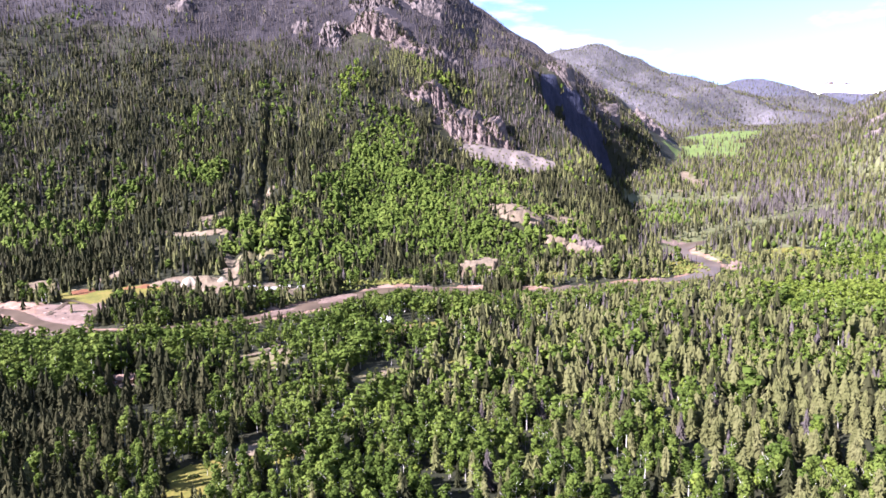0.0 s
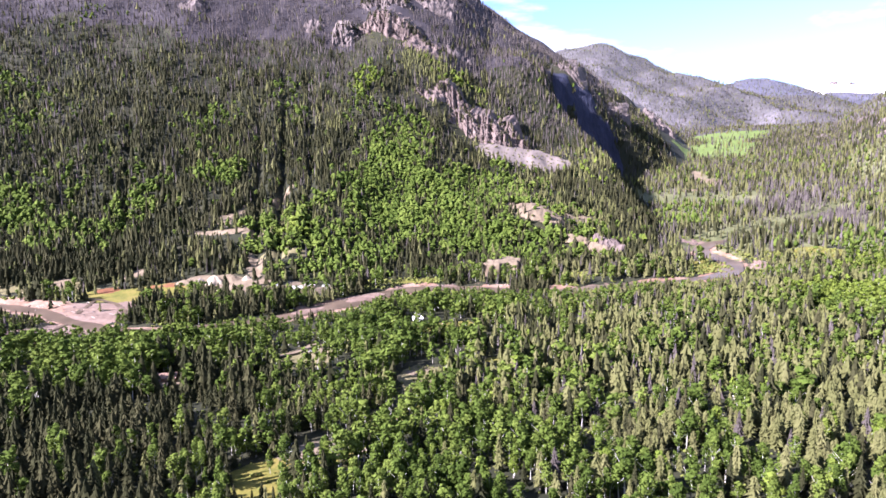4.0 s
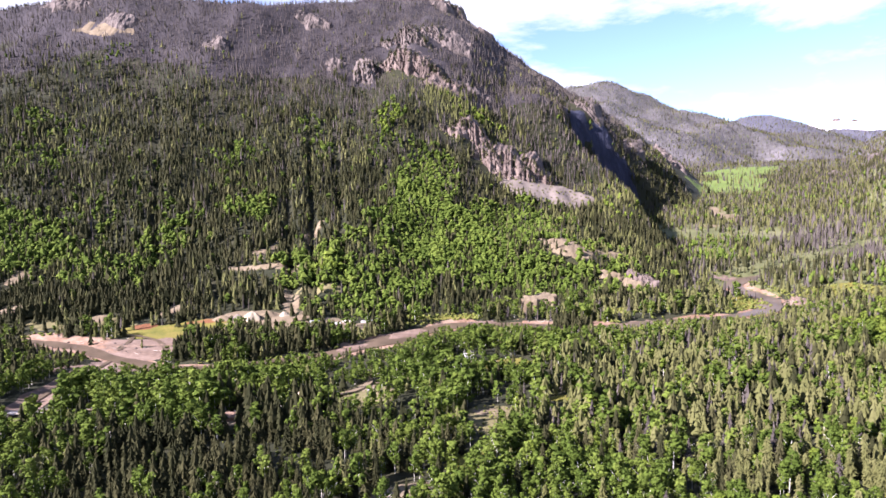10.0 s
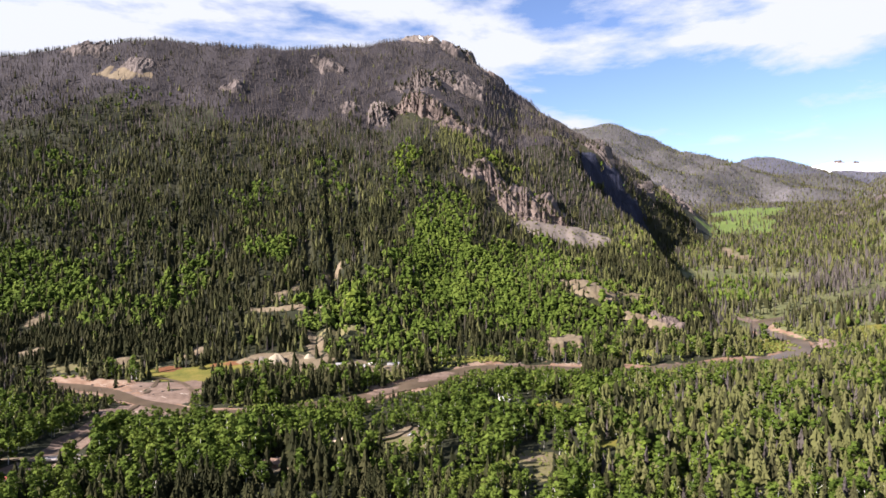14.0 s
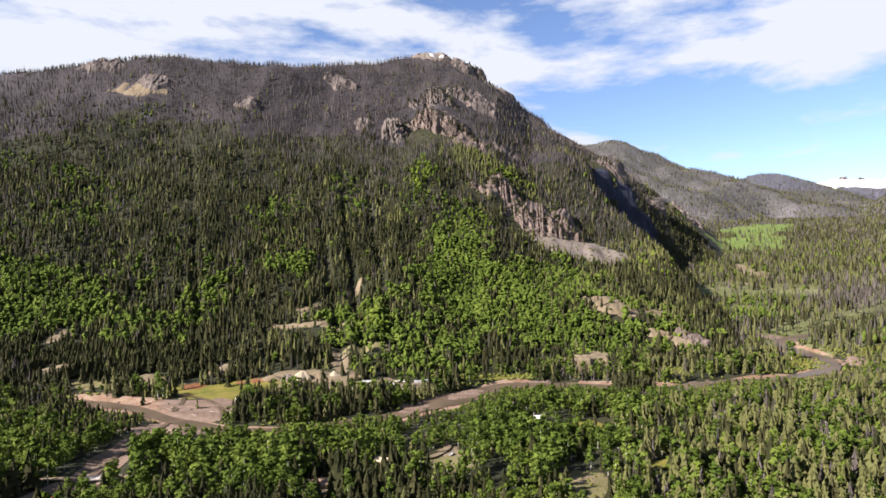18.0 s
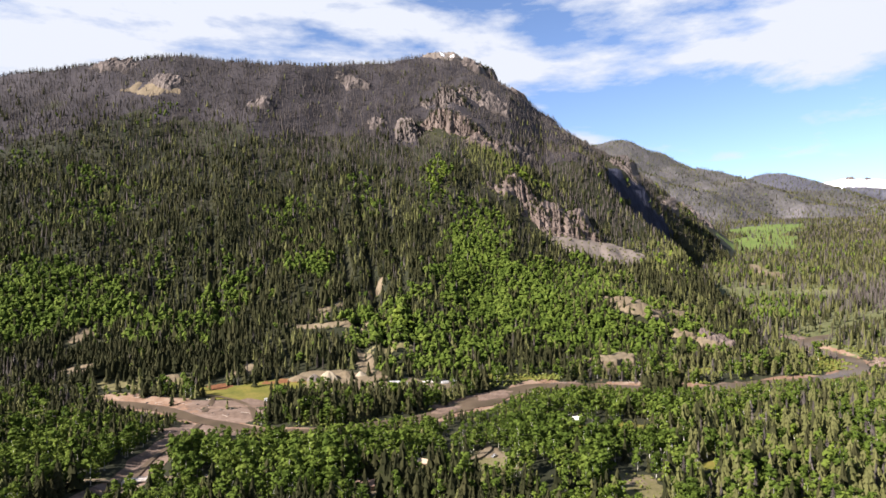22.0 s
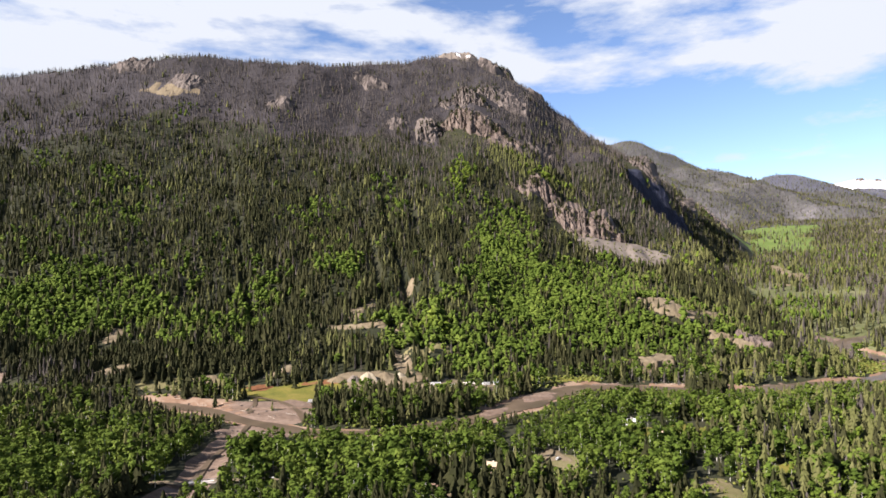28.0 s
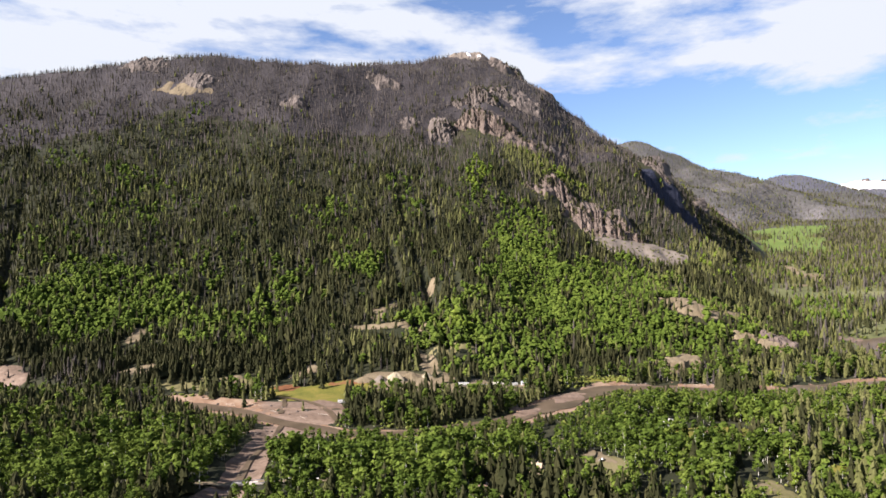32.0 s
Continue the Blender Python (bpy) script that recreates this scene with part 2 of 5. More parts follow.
M_DRIFTWOOD = plain("bleached_driftwood", (0.36, 0.31, 0.25), 0.9)

# ---- shape of the land ----
def vnoise(x, y, seed=0):
    """Value noise of two coordinates, about -1 to 1."""
    x, y = np.asarray(x, float), np.asarray(y, float)
    xi, yi = np.floor(x).astype(np.int64), np.floor(y).astype(np.int64)
    fx, fy = x - xi, y - yi
    fx, fy = fx * fx * (3 - 2 * fx), fy * fy * (3 - 2 * fy)

    def corner(a, b):
        h = (a * 374761393 + b * 668265263 + seed * 974634777) & 0xFFFFFFFF
        h = ((h ^ (h >> 13)) * 1274126177) & 0xFFFFFFFF
        return ((h ^ (h >> 16)) & 0xFFFF) / 32767.5 - 1

    lo = corner(xi, yi) * (1 - fx) + corner(xi + 1, yi) * fx
    hi = corner(xi, yi + 1) * (1 - fx) + corner(xi + 1, yi + 1) * fx
    return lo * (1 - fy) + hi * fy


def fractal(x, y, size, octaves=4, seed=0):
    total, gain = 0.0, 1.0
    for k in range(octaves):
        total = total + gain * vnoise(np.asarray(x) / size, np.asarray(y) / size, seed + k)
        size, gain = size * 0.5, gain * 0.5
    return total


def smin(a, b, k):
    h = np.clip(0.5 + 0.5 * (b - a) / k, 0, 1)
    return b * (1 - h) + a * h - k * h * (1 - h)


def smax(a, b, k):
    return -smin(-a, -b, k)


def ridge(x, y, pts, slope, power=1.0):
    """The height of a ridge that follows pts (x, y, height) and falls to both sides."""
    best = np.full(np.shape(x), -1e4)
    for (ax, ay, ah), (bx, by, bh) in zip(pts, pts[1:]):
        dx, dy = bx - ax, by - ay
        s = np.clip(((x - ax) * dx + (y - ay) * dy) / (dx * dx + dy * dy), 0, 1)
        d = np.hypot(x - ax - s * dx, y - ay - s * dy)
        best = np.maximum(best, ah + s * (bh - ah) - slope * d ** power)
    return best


TOE_X, TOE_Y = [-1600, -1000, -770, -450, -300, -200, -65, 60, 130], [430, 560, 630, 640, 660, 730, 790, 850, 860]
RISE_D = [0, 60, 185, 275, 455, 570, 850, 1010, 1480, 2000, 3000]
RISE_Z = [0, 14, 68, 114, 186, 256, 440, 565, 835, 770, 450]
STEEP_X, STEEP = [-1400, -975, -739, -587, -404, -183, -103, 53], [1.1, 1.15, 1.2, 1.05, 1.0, 1.0, 0.87, 0.80]
FACE_Y, FACE_X = [800, 860, 1050, 1300, 1480, 1600, 1700, 1760, 1900, 2200, 2600, 3200], [135, 140, 190, 200, 150, 150, 300, 378, 440, 525, 600, 700]


def land(x, y):
    x, y = np.asarray(x, float), np.asarray(y, float)
    u = (x - 100) * 0.33 + (y - 800) * 0.94
    floor = 1.5 + 0.112 * np.where(u > 0, u * u / (u + 60), 0) + 1.2 * fractal(x, y, 90, 3, 5)
    floor = np.minimum(floor, 260)
    # the great slope
    d = y - np.interp(x, TOE_X, TOE_Y)
    k = np.interp(x, STEEP_X, STEEP)
    k = 1 + (k - 1) * np.clip((1700 - d) / 600, 0, 1)
    front = np.interp(d, RISE_D, RISE_Z) * k
    fade = np.clip(d / 250, 0, 1)
    front = front + fade * (16 * fractal(x, y, 210, 4, 11) + 3 * fractal(x * 2.2, y * 0.35, 60, 3, 17))
    front = front + 34 * np.exp(-((x + 5) / 90) ** 2 - ((y - 935) / 75) ** 2) + 14 * np.exp(-((x - 85) / 45) ** 2 - ((y - 885) / 35) ** 2)
    front = front + 60 * np.exp(-((x + 5) / 70) ** 2 - ((y - 1550) / 85) ** 2)
    # gullies that run straight down the slope
    for gx, lean, depth in GULLIES:
        off = x - gx - lean * (d - 250)
        front = front - depth * np.exp(-(off / 6.0) ** 2) * np.clip((d - 40) / 160, 0, 1) * np.clip((760 - d) / 300, 0, 1)
    front = smin(front, np.interp(x, CREST_X, CREST_Z) + 8 * fractal(x, y, 150, 3, 51) - 0.25 * np.maximum(y - 2420, 0), 25)
    wall = (np.interp(y, FACE_Y, FACE_X) - x) * np.interp(y, [850, 1050, 1350, 1470, 1600, 1700, 1760, 2100], [0.5, 0.75, 1.45, 2.3, 2.3, 1.45, 0.85, 0.75])
    wall = wall + floor + np.clip(wall / 100, 0, 1) * 26 * fractal(x, y, 120, 4, 23)
    hill = smin(front + 1.0, wall, 18)
    hill = np.where(d < -60, -50, hill)
    z = smax(floor, hill, 6)
    # far side of the valley
    off = x - np.interp(y, [700, 1200, 1800, 2300, 3000, 5000], [560, 600, 730, 1010, 1310, 2060])
    side = floor - 10 + 0.56 * off + np.clip(off / 80, 0, 1) * 30 * fractal(x, y, 260, 4, 31)
    side = np.minimum(side, 420 + 40 * fractal(x, y, 400, 3, 33))
    z = smax(z, side, 14)
    # mountains up the valley
    rough = 55 * fractal(x, y, 380, 6, 41)
    z = smax(z, ridge(x, y, FAR_A, 0.46) + rough, 30)
    z = smax(z, ridge(x, y, FAR_B, 0.42) + 0.2 * rough, 30)
    z = smax(z, ridge(x, y, FAR_C, 0.5) + 0.2 * rough, 20)
    # the beds of the river and of the side stream
    for line, half, soft in ((RIVER, 11, 16), (CREEK, 7, 8)):
        off, _ = along(x, y, line)
        half = half * river_width(x) if line is RIVER else half
        w = np.clip((off - half) / soft, 0, 1)
        z = (water_level(x, y) - 0.9) * (1 - w) + z * w
    return z


def river_width(x):
    """The river is narrow downstream and broad at its bend."""
    return np.interp(x, [-600, -530, -250, -200, -110, 255, 300], [0.4, 0.85, 0.85, 1.7, 1.3, 1.2, 0.2])


def water_level(x, y):
    u = (x - 100) * 0.33 + (y - 800) * 0.94
    return 0.4 + 0.07 * np.where(u > 0, u * u / (u + 60), 0)


def along(x, y, line):
    """Distance from a line of points, and how far along it the nearest place is."""
    best, where, run = np.full(np.shape(x), 1e9), np.zeros(np.shape(x)), 0.0
    for (ax, ay), (bx, by) in zip(line, line[1:]):
        dx, dy = bx - ax, by - ay
        n = math.hypot(dx, dy)
        s = np.clip(((x - ax) * dx + (y - ay) * dy) / (n * n), 0, 1)
        d = np.hypot(x - ax - s * dx, y - ay - s * dy)
        where = np.where(d < best, run + s * n, where)
        best = np.minimum(best, d)
        run += n
    return best, where


RIVER = [(-1150, 720), (-980, 690), (-800, 652), (-700, 634), (-620, 622), (-560, 604), (-500, 580), (-440, 542), (-373, 508), (-314, 517), (-243, 556),
         (-208, 606), (-185, 650), (-140, 702), (-73, 700), (-25, 690), (30, 690), (95, 728), (150, 742), (215, 785), (246, 848), (217, 915), (239, 965), (330, 1040), (420, 1090), (520, 1180)]
CREEK = [(-432, 530), (-424, 490), (-421, 440), (-408, 395), (-404, 370), (-410, 300), (-430, 220)]


CREST_X = [-2200, -1500, -1150, -1000, -900, -700, -520, -440, -390, -330, -274, -174, -7, 116, 250]
CREST_Z = [540, 590, 652, 658, 645, 634, 702, 766, 778, 768, 730, 688, 590, 525, 440]
GULLIES = [(-395, -0.35, 13), (-362, -0.31, 15), (-322, -0.28, 12), (-588, -0.52, 12), (-944, -0.60, 18)]
FAR_A = [(-300, 4700, 840), (519, 4485, 905), (750, 4280, 765), (1000, 4050, 605), (1250, 3500, 380)]
FAR_B = [(900, 4700, 560), (1283, 4560, 606), (1391, 4560, 616), (1446, 4545, 643), (1483, 4540, 648), (1573, 4525, 638), (1602, 4510, 602), (1643, 4500, 577), (1684, 4480, 555), (1788, 4420, 520), (1840, 4300, 430), (1860, 4200, 400)]
FAR_C = [(1700, 4800, 555), (1800, 4760, 574), (1966, 4740, 576), (2021, 4740, 588), (2082, 4740, 594), (2147, 4740, 587), (2200, 4740, 594), (2283, 4740, 592), (2500, 4720, 590)]

# ---- ground sheet ----
def mesh_from(name, verts, tris, mats, face_mat=None, tint=None, smooth=False):
    """A mesh from numpy arrays of places and triangles."""
    verts, tris = np.asarray(verts, np.float32), np.asarray(tris, np.int32)
    me = bpy.data.meshes.new(name)
    me.vertices.add(len(verts))
    me.vertices.foreach_set("co", verts.ravel())
    k = tris.shape[1]
    me.loops.add(tris.size)
    me.loops.foreach_set("vertex_index", tris.ravel())
    me.polygons.add(len(tris))
    me.polygons.foreach_set("loop_start", np.arange(0, tris.size, k, dtype=np.int32))
    for mt in mats:
        me.materials.append(mt)
    if face_mat is not None:
        me.polygons.foreach_set("material_index", np.asarray(face_mat, np.int32))
    me.polygons.foreach_set("use_smooth", np.full(len(tris), smooth))
    if tint is not None:
        at = me.attributes.new("tint", "FLOAT", "POINT")
        at.data.foreach_set("value", np.asarray(tint, np.float32))
    me.update(calc_edges=True)
    return me


def grid_faces(rows, cols):
    a = (np.arange(rows - 1)[:, None] * cols + np.arange(cols - 1)[None]).ravel()
    return np.stack([a, a + 1, a + cols + 1, a + cols], 1)


# rings round the middle of the flight, fine ahead and coarse behind
AROUND = np.radians(np.concatenate([np.linspace(-220, -46, 40)[:-1], np.linspace(-46, 46, 330), np.linspace(46, 140, 25)[1:]]))
OUT = np.concatenate([np.linspace(0, 250, 12)[:-1], 250 * (5300 / 250) ** np.linspace(0, 1, 310)])
ga, gr = np.meshgrid(AROUND, OUT, indexing="ij")
gx, gy = -114 + gr * np.sin(ga), -120 + gr * np.cos(ga)
gz = land(gx, gy)
bare = ((gy > 2450 + 250 * fractal(gx, gy, 300, 3, 81)) | (gx > np.interp(gy, [700, 1200, 1800, 2300, 3000], [760, 800, 900, 1080, 1200]) + 120 * fractal(gx, gy, 200, 3, 82)))[:-1, :-1].ravel()
valley = ((gx > np.interp(gy, FACE_Y, FACE_X) + 20) & (gy > 880 + 60 * fractal(gx, gy, 120, 3, 83)) & (gy < 2450) & (gz < 190))[:-1, :-1].ravel()
# the most distant ridges take the haze-tinted colour
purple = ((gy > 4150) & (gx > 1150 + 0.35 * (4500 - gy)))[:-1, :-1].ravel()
high = (gz > 385 + 70 * fractal(gx, gy, 170, 3, 67))[:-1, :-1].ravel()
ground = new("ground", mesh_from("ground", np.stack([gx, gy, gz], -1).reshape(-1, 3), grid_faces(len(AROUND), len(OUT)), [M_FLOOR, M_HILL, M_HIGH_FLOOR, M_HAZE_HILL, M_WILLOW_FLAT], np.where(valley, 4, np.where(purple, 3, np.where(bare, 1, np.where(high, 2, 0)))), smooth=True))
tagged(ground, "brown and green forest floor of a mountain valley", "ground", kind="structure")


# ---- river, bars, meadows and rocks: sheets laid on the land ----
def sheet(name, place, size, turn, mat, label, category, kind="", lift=0.3, rise=0.0, rough=0.0, grain=14.0, wild=0.35, step=3.0, seed=1, columns=0.0, odd=None, wet=False):
    """A patch with an uneven outline, its edge sunk in the ground: a bar, a meadow, a fan of scree or a crag that stands proud."""
    (cx, cy), (rx, ry) = place, size
    nx, ny = max(8, int(2.6 * rx / step)), max(8, int(2.6 * ry / step))
    u, v = np.meshgrid(np.linspace(-1.3, 1.3, nx), np.linspace(-1.3, 1.3, ny), indexing="ij")
    c, s = math.cos(radians(turn)), math.sin(radians(turn))
    px, py = cx + c * u * rx - s * v * ry, cy + s * u * rx + c * v * ry
    fill = 1 - np.sqrt(u * u + v * v) + wild * fractal(px, py, 0.9 * min(rx, ry), 4, seed)
    edge = np.clip(fill / 0.22, -1, 1)
    pz = (np.maximum(land(px, py), water_level(px, py) - 0.05) if wet else land(px, py)) + lift * edge + rise * np.clip(fill / 0.3, 0, 1) ** 0.7
    if rough:
        ribs = np.abs(fractal(px, py * 0.6, grain, 4, seed + 3)) * -2 + 1
        if columns:
            ribs = ribs + columns * np.abs(fractal(px * 1.6, py * 0.15, grain, 3, seed + 9)) * -2
        crack = np.abs(fractal(px * 1.3, py * 0.25, grain * 0.7, 2, seed + 15))
        ribs = ribs - (0.9 * np.clip(1 - crack / 0.12, 0, 1) if columns else 0) + (0.5 * fractal(px, py, 4.5, 2, seed + 21) if columns else 0)
        pz = pz + rough * ribs * np.clip(fill / 0.25, 0, 1)
    keep = fill > -0.06
    f = grid_faces(nx, ny)
    f = f[keep.ravel()[f].any(1)]
    used, back = np.unique(f, return_inverse=True)
    pts = np.stack([px, py, pz], -1).reshape(-1, 3)[used]
    f = back.reshape(-1, 4)
    base = pts.mean(0)
    ob = new(name, mesh_from(name, pts - base, f, [mat], smooth=rough == 0))
    ob.location = base
    CLEARED.append((cx, cy, rx, ry, c, s, wild, seed, 0.9 * min(rx, ry), odd if odd is not None else 0.22 if rise else 0.14 if rx > 70 else 0.03))
    if lift < 1 and cy > 320 and category in ("bare ground", "bluff", "meadow"):
        CLEARED.append((cx, cy - 0.5 * ry - 9, 0.85 * rx, 0.45 * ry + 9, 1.0, 0.0, 0.3, seed + 40, 12, 0.10))
    return tagged(ob, label, category, kind=kind)


CLEARED = []


def ribbon(name, line, half, mat, lift, label, category, kind, wild=0.3, seed=3, level=None, step=5.0, cols=7):
    """A strip along a line of points, smoothed at its bends."""
    p = np.array(line, float)
    run = np.r_[0, np.cumsum(np.hypot(*np.diff(p, axis=0).T))]
    s = np.arange(0, run[-1], step)
    c = np.stack([np.interp(s, run, p[:, 0]), np.interp(s, run, p[:, 1])], 1)
    k = np.ones(5) / 5
    for _ in range(2):
        c[2:-2] = np.stack([np.convolve(c[:, i], k, "valid") for i in (0, 1)], 1)
    t = np.gradient(c, axis=0)
    t /= np.hypot(*t.T)[:, None]
    nrm = np.stack([-t[:, 1], t[:, 0]], 1)
    w = np.linspace(-1, 1, cols)
    left = half * (1 + wild * fractal(c[:, 0], c[:, 1], 45, 3, seed))
    right = half * (1 + wild * fractal(c[:, 0], c[:, 1], 45, 3, seed + 5))
    if line is RIVER:
        slim = river_width(c[:, 0])
        left, right = left * slim, right * slim
    span = np.where(w[None] < 0, w[None] * left[:, None], w[None] * right[:, None])
    q = c[:, None] + nrm[:, None] * span[..., None]
    z = (level(q[..., 0], q[..., 1]) if level else land(q[..., 0], q[..., 1])) + lift
    ob = new(name, mesh_from(name, np.concatenate([q, z[..., None]], -1).reshape(-1, 3), grid_faces(len(s), cols), [mat], smooth=True))
    return tagged(ob, label, category, kind=kind)


ribbon("river_bank", RIVER, 15, M_RED_GRAVEL, 0.25, "brownish gravel banks beside the muddy river", "river bank", "structure", 0.6, 13, cols=11)
ribbon("river", RIVER, 9.5, M_WATER, 0.0, "shallow brown muddy mountain river", "water", "structure", 0.5, 3, water_level)
ribbon("creek_bed", CREEK, 13, M_GRAVEL, 0.35, "pale dry gravel bed of a side stream", "stream bed", "structure", 0.3, 21, cols=9)
ribbon("creek", CREEK, 2.0, M_WATER, 0.15, "narrow brown trickle in a gravel bed", "water", "structure", 0.5, 27, water_level)

BARS = [
    ((-432, 572), (62, 36), -38, M_GRAVEL, "wide pinkish gravel bar beside the river"),
    ((-508, 590), (74, 27), -18, M_RED_GRAVEL, "rusty gravel flat with scattered green tufts"),
    ((-414, 504), (50, 15), 8, M_GRAVEL, "stony gravel strip along the river bank"),
    ((-186, 652), (22, 12), 62, M_GRAVEL, "pale gravel island in the brown river"),
    ((-226, 588), (17, 8), 55, M_GRAVEL, "pale sand bank at the river bend"),
    ((-207, 622), (44, 19), 62, M_RED_GRAVEL, "brown wet sand flat at the river bend"),
    ((-112, 716), (24, 7), 5, M_GRAVEL, "thin pale sand strip by the water"),
    ((-30, 716), (40, 8), -8, M_RED_GRAVEL, "rusty sand flat on the river bank"),
    ((42, 702), (46, 11), 32, M_GRAVEL, "pale gravel bar beside the river"),
    ((262, 818), (26, 12), 70, M_GRAVEL, "bright sand bar in the upper river"),
    ((232, 978), (38, 9), 15, M_GRAVEL, "sandy shore along the upper river"),
    ((-806, 668), (36, 24), 5, M_GRAVEL, "pale eroded sand bank at the slope's foot"),
]
for i, (place, size, turn, mat, label) in enumerate(BARS):
    sheet("gravel_bar", place, size, turn, mat, label, "gravel bar", lift=0.5, rough=0.25, grain=6, seed=70 + i, step=2.2, wet=i in (3, 4, 9))

SIDE_CHANNELS = [[(-486, 628), (-458, 620), (-428, 601), (-403, 574), (-386, 540)], [(-462, 616), (-452, 592), (-447, 566)]]
for i, line in enumerate(SIDE_CHANNELS):
    ribbon("side_channel", line, 2.4, M_WATER, 1.0, "narrow brown side channel curving across a gravel bar", "water", "structure", 0.5, 33 + i, step=3.0, cols=4)

MEADOWS = [
    ((-425, 648), (66, 34), 10, M_GRASS, "yellow-green marshy meadow beside the gravel piles"),
    ((-132, 272), (42, 10), 42, M_GRASS, "grassy clearing between aspens"),
    ((-138, 248), (18, 8), 25, M_GRASS, "grassy clearing with young trees"),
    ((-176, 438), (17, 26), 20, M_DRY, "small grassy clearing with a dirt track"),
    ((-92, 398), (15, 30), 10, M_DRY, "narrow grassy gap among the trees"),
    ((-96, 330), (9, 20), -30, M_GRASS, "narrow grassy gap among the trees"),
    ((-85, 527), (30, 16), 10, M_GRASS, "small camp clearing among the aspens"),
    ((-35, 440), (16, 9), 10, M_GRASS, "small grassy opening in the fir forest"),
    ((-160, 735), (60, 12), 8, M_GRASS, "strip of green brush along the river"),
    ((30, 770), (45, 14), 20, M_GRASS, "strip of yellow-green brush by the river"),
    ((205, 830), (26, 30), 0, M_GRASS, "yellow-green willow flat beside the river"),
    ((-305, 764), (34, 8), 12, M_DRY, "tan slope clearing with a track"),
    ((-560, 662), (78, 15), 2, M_DRY, "olive grassy slope foot with scattered spruces"),
    ((276, 1345), (95, 59), 0, M_WILLOW_FLAT, "pale green brush flat up the valley"),
    ((390, 1320), (55, 61), 0, M_WILLOW_FLAT, "pale green brush flat up the valley"),
    ((257, 1399), (67, 63), 0, M_WILLOW_FLAT, "bright green brush flat below a ravine"),
    ((398, 1537), (24, 71), 0, M_DIRT, "pale bare bank among valley firs"),
    ((330, 860), (60, 30), 20, M_GRASS, "pale willow flat in the valley"),
]
for i, (place, size, turn, mat, label) in enumerate(MEADOWS):
    sheet("meadow", place, size, turn, mat, label, "meadow", "structure", lift=0.35, seed=120 + i, step=2.5, odd=0.6 if "flat up" in label or "flat below" in label else 0.35 if mat is M_DRY and "slope" in label else None)
sheet("valley_meadow", (606, 2165), (112, 310), -24, M_SHRUB, "bright green brushy meadow up the valley", "meadow", "structure", lift=1.2, seed=140, step=9)
sheet("valley_meadow", (782, 2620), (120, 230), -30, M_SHRUB, "bright green meadow far up the valley", "meadow", "structure", lift=1.5, seed=143, step=9)
sheet("marsh", (-412, 676), (23, 8), 12, M_RED_POND, "rust-red marsh at the edge of a meadow", "marsh", "structure", lift=0.6, seed=150, step=1.5)
sheet("marsh", (-474, 658), (13, 9), 0, M_RED_POND, "dark rusty marsh pool at a meadow's edge", "marsh", "structure", lift=0.6, seed=151, step=1.5)

DIRT = [
    ((-417, 832), (9, 15), 12, "pale dirt scar on the wooded slope"),
    ((-402, 860), (6, 13), 12, "narrow pale dirt scar on the wooded slope"),
    ((-396, 806), (60, 7), 4, "pale dirt road bench cut across the slope"),
    ((-360, 905), (7, 26), -8, "narrow pale dirt gully on the slope"),
    ((-366, 678), (52, 31), 14, "tan working yard with stone heaps"),
    ((-340, 735), (10, 28), 25, "pale dirt track climbing from the yard"),
    ((-470, 700), (22, 10), 35, "tan eroded bank on the slope's foot"),
    ((-545, 672), (16, 12), 40, "tan eroded bank among spruces"),
    ((-264, 674), (50, 26), 14, "pale gravel yard round low buildings"),
    ((-180, 456), (9, 15), 25, "bare dirt track in a clearing"),
    ((-124, 288), (26, 10), 22, "bare pinkish dirt in a forest clearing"),
    ((50, 985), (28, 34), -15, "bare tan rocky slope with bushes"),
    ((-252, 382), (13, 8), 10, "bare yard round a forest cabin"),
    ((-222, 428), (10, 7), 0, "bare yard round a forest cabin"),
    ((-90, 408), (14, 8), 20, "bare pale ground between trees"),
    ((-1010, 1440), (56, 24), 4, "tan open grass slope high on the mountain"),
    ((402, 1640), (16, 70), -8, "pale eroded track up the valley"),
    ((330, 1420), (18, 14), 0, "pale bare bank up the valley"),
    ((-655, 690), (26, 10), 10, "tan eroded bank beneath tall spruces"),
    ((-700, 752), (12, 16), 0, "small tan scar between aspens"),
]
for i, (place, size, turn, label) in enumerate(DIRT):
    sheet("bare_ground", place, size, turn, M_DIRT, label, "bare ground", "structure", lift=0.4, rough=0.3, grain=7, seed=160 + i, step=2.2)

sheet("talus_fan", (-22, 1214), (90, 54), 22, M_SCREE, "smooth fan of pale talus below a cliff", "talus", "structure", lift=2.5, seed=201, step=4, wild=0.14, odd=0.0)

BLUFFS = [
    ((-52, 790), (30, 22), 0, 13, "smooth tan sand bluff above the river"),
    ((4, 936), (36, 32), -10, 4, "bare tan soil slope among aspens"),
    ((45, 884), (17, 10), -25, 4, "bare tan ridge of soil above aspens"),
    ((74, 862), (20, 9), -10, 6, "tan soil ledge above the river"),
]
for i, (place, size, turn, tall, label) in enumerate(BLUFFS):
    sheet("bluff", place, size, turn, M_DIRT, label, "bluff", lift=0.6, rise=tall, rough=0.7, grain=8, seed=420 + i, step=2.0, wild=0.5, odd=0.12)

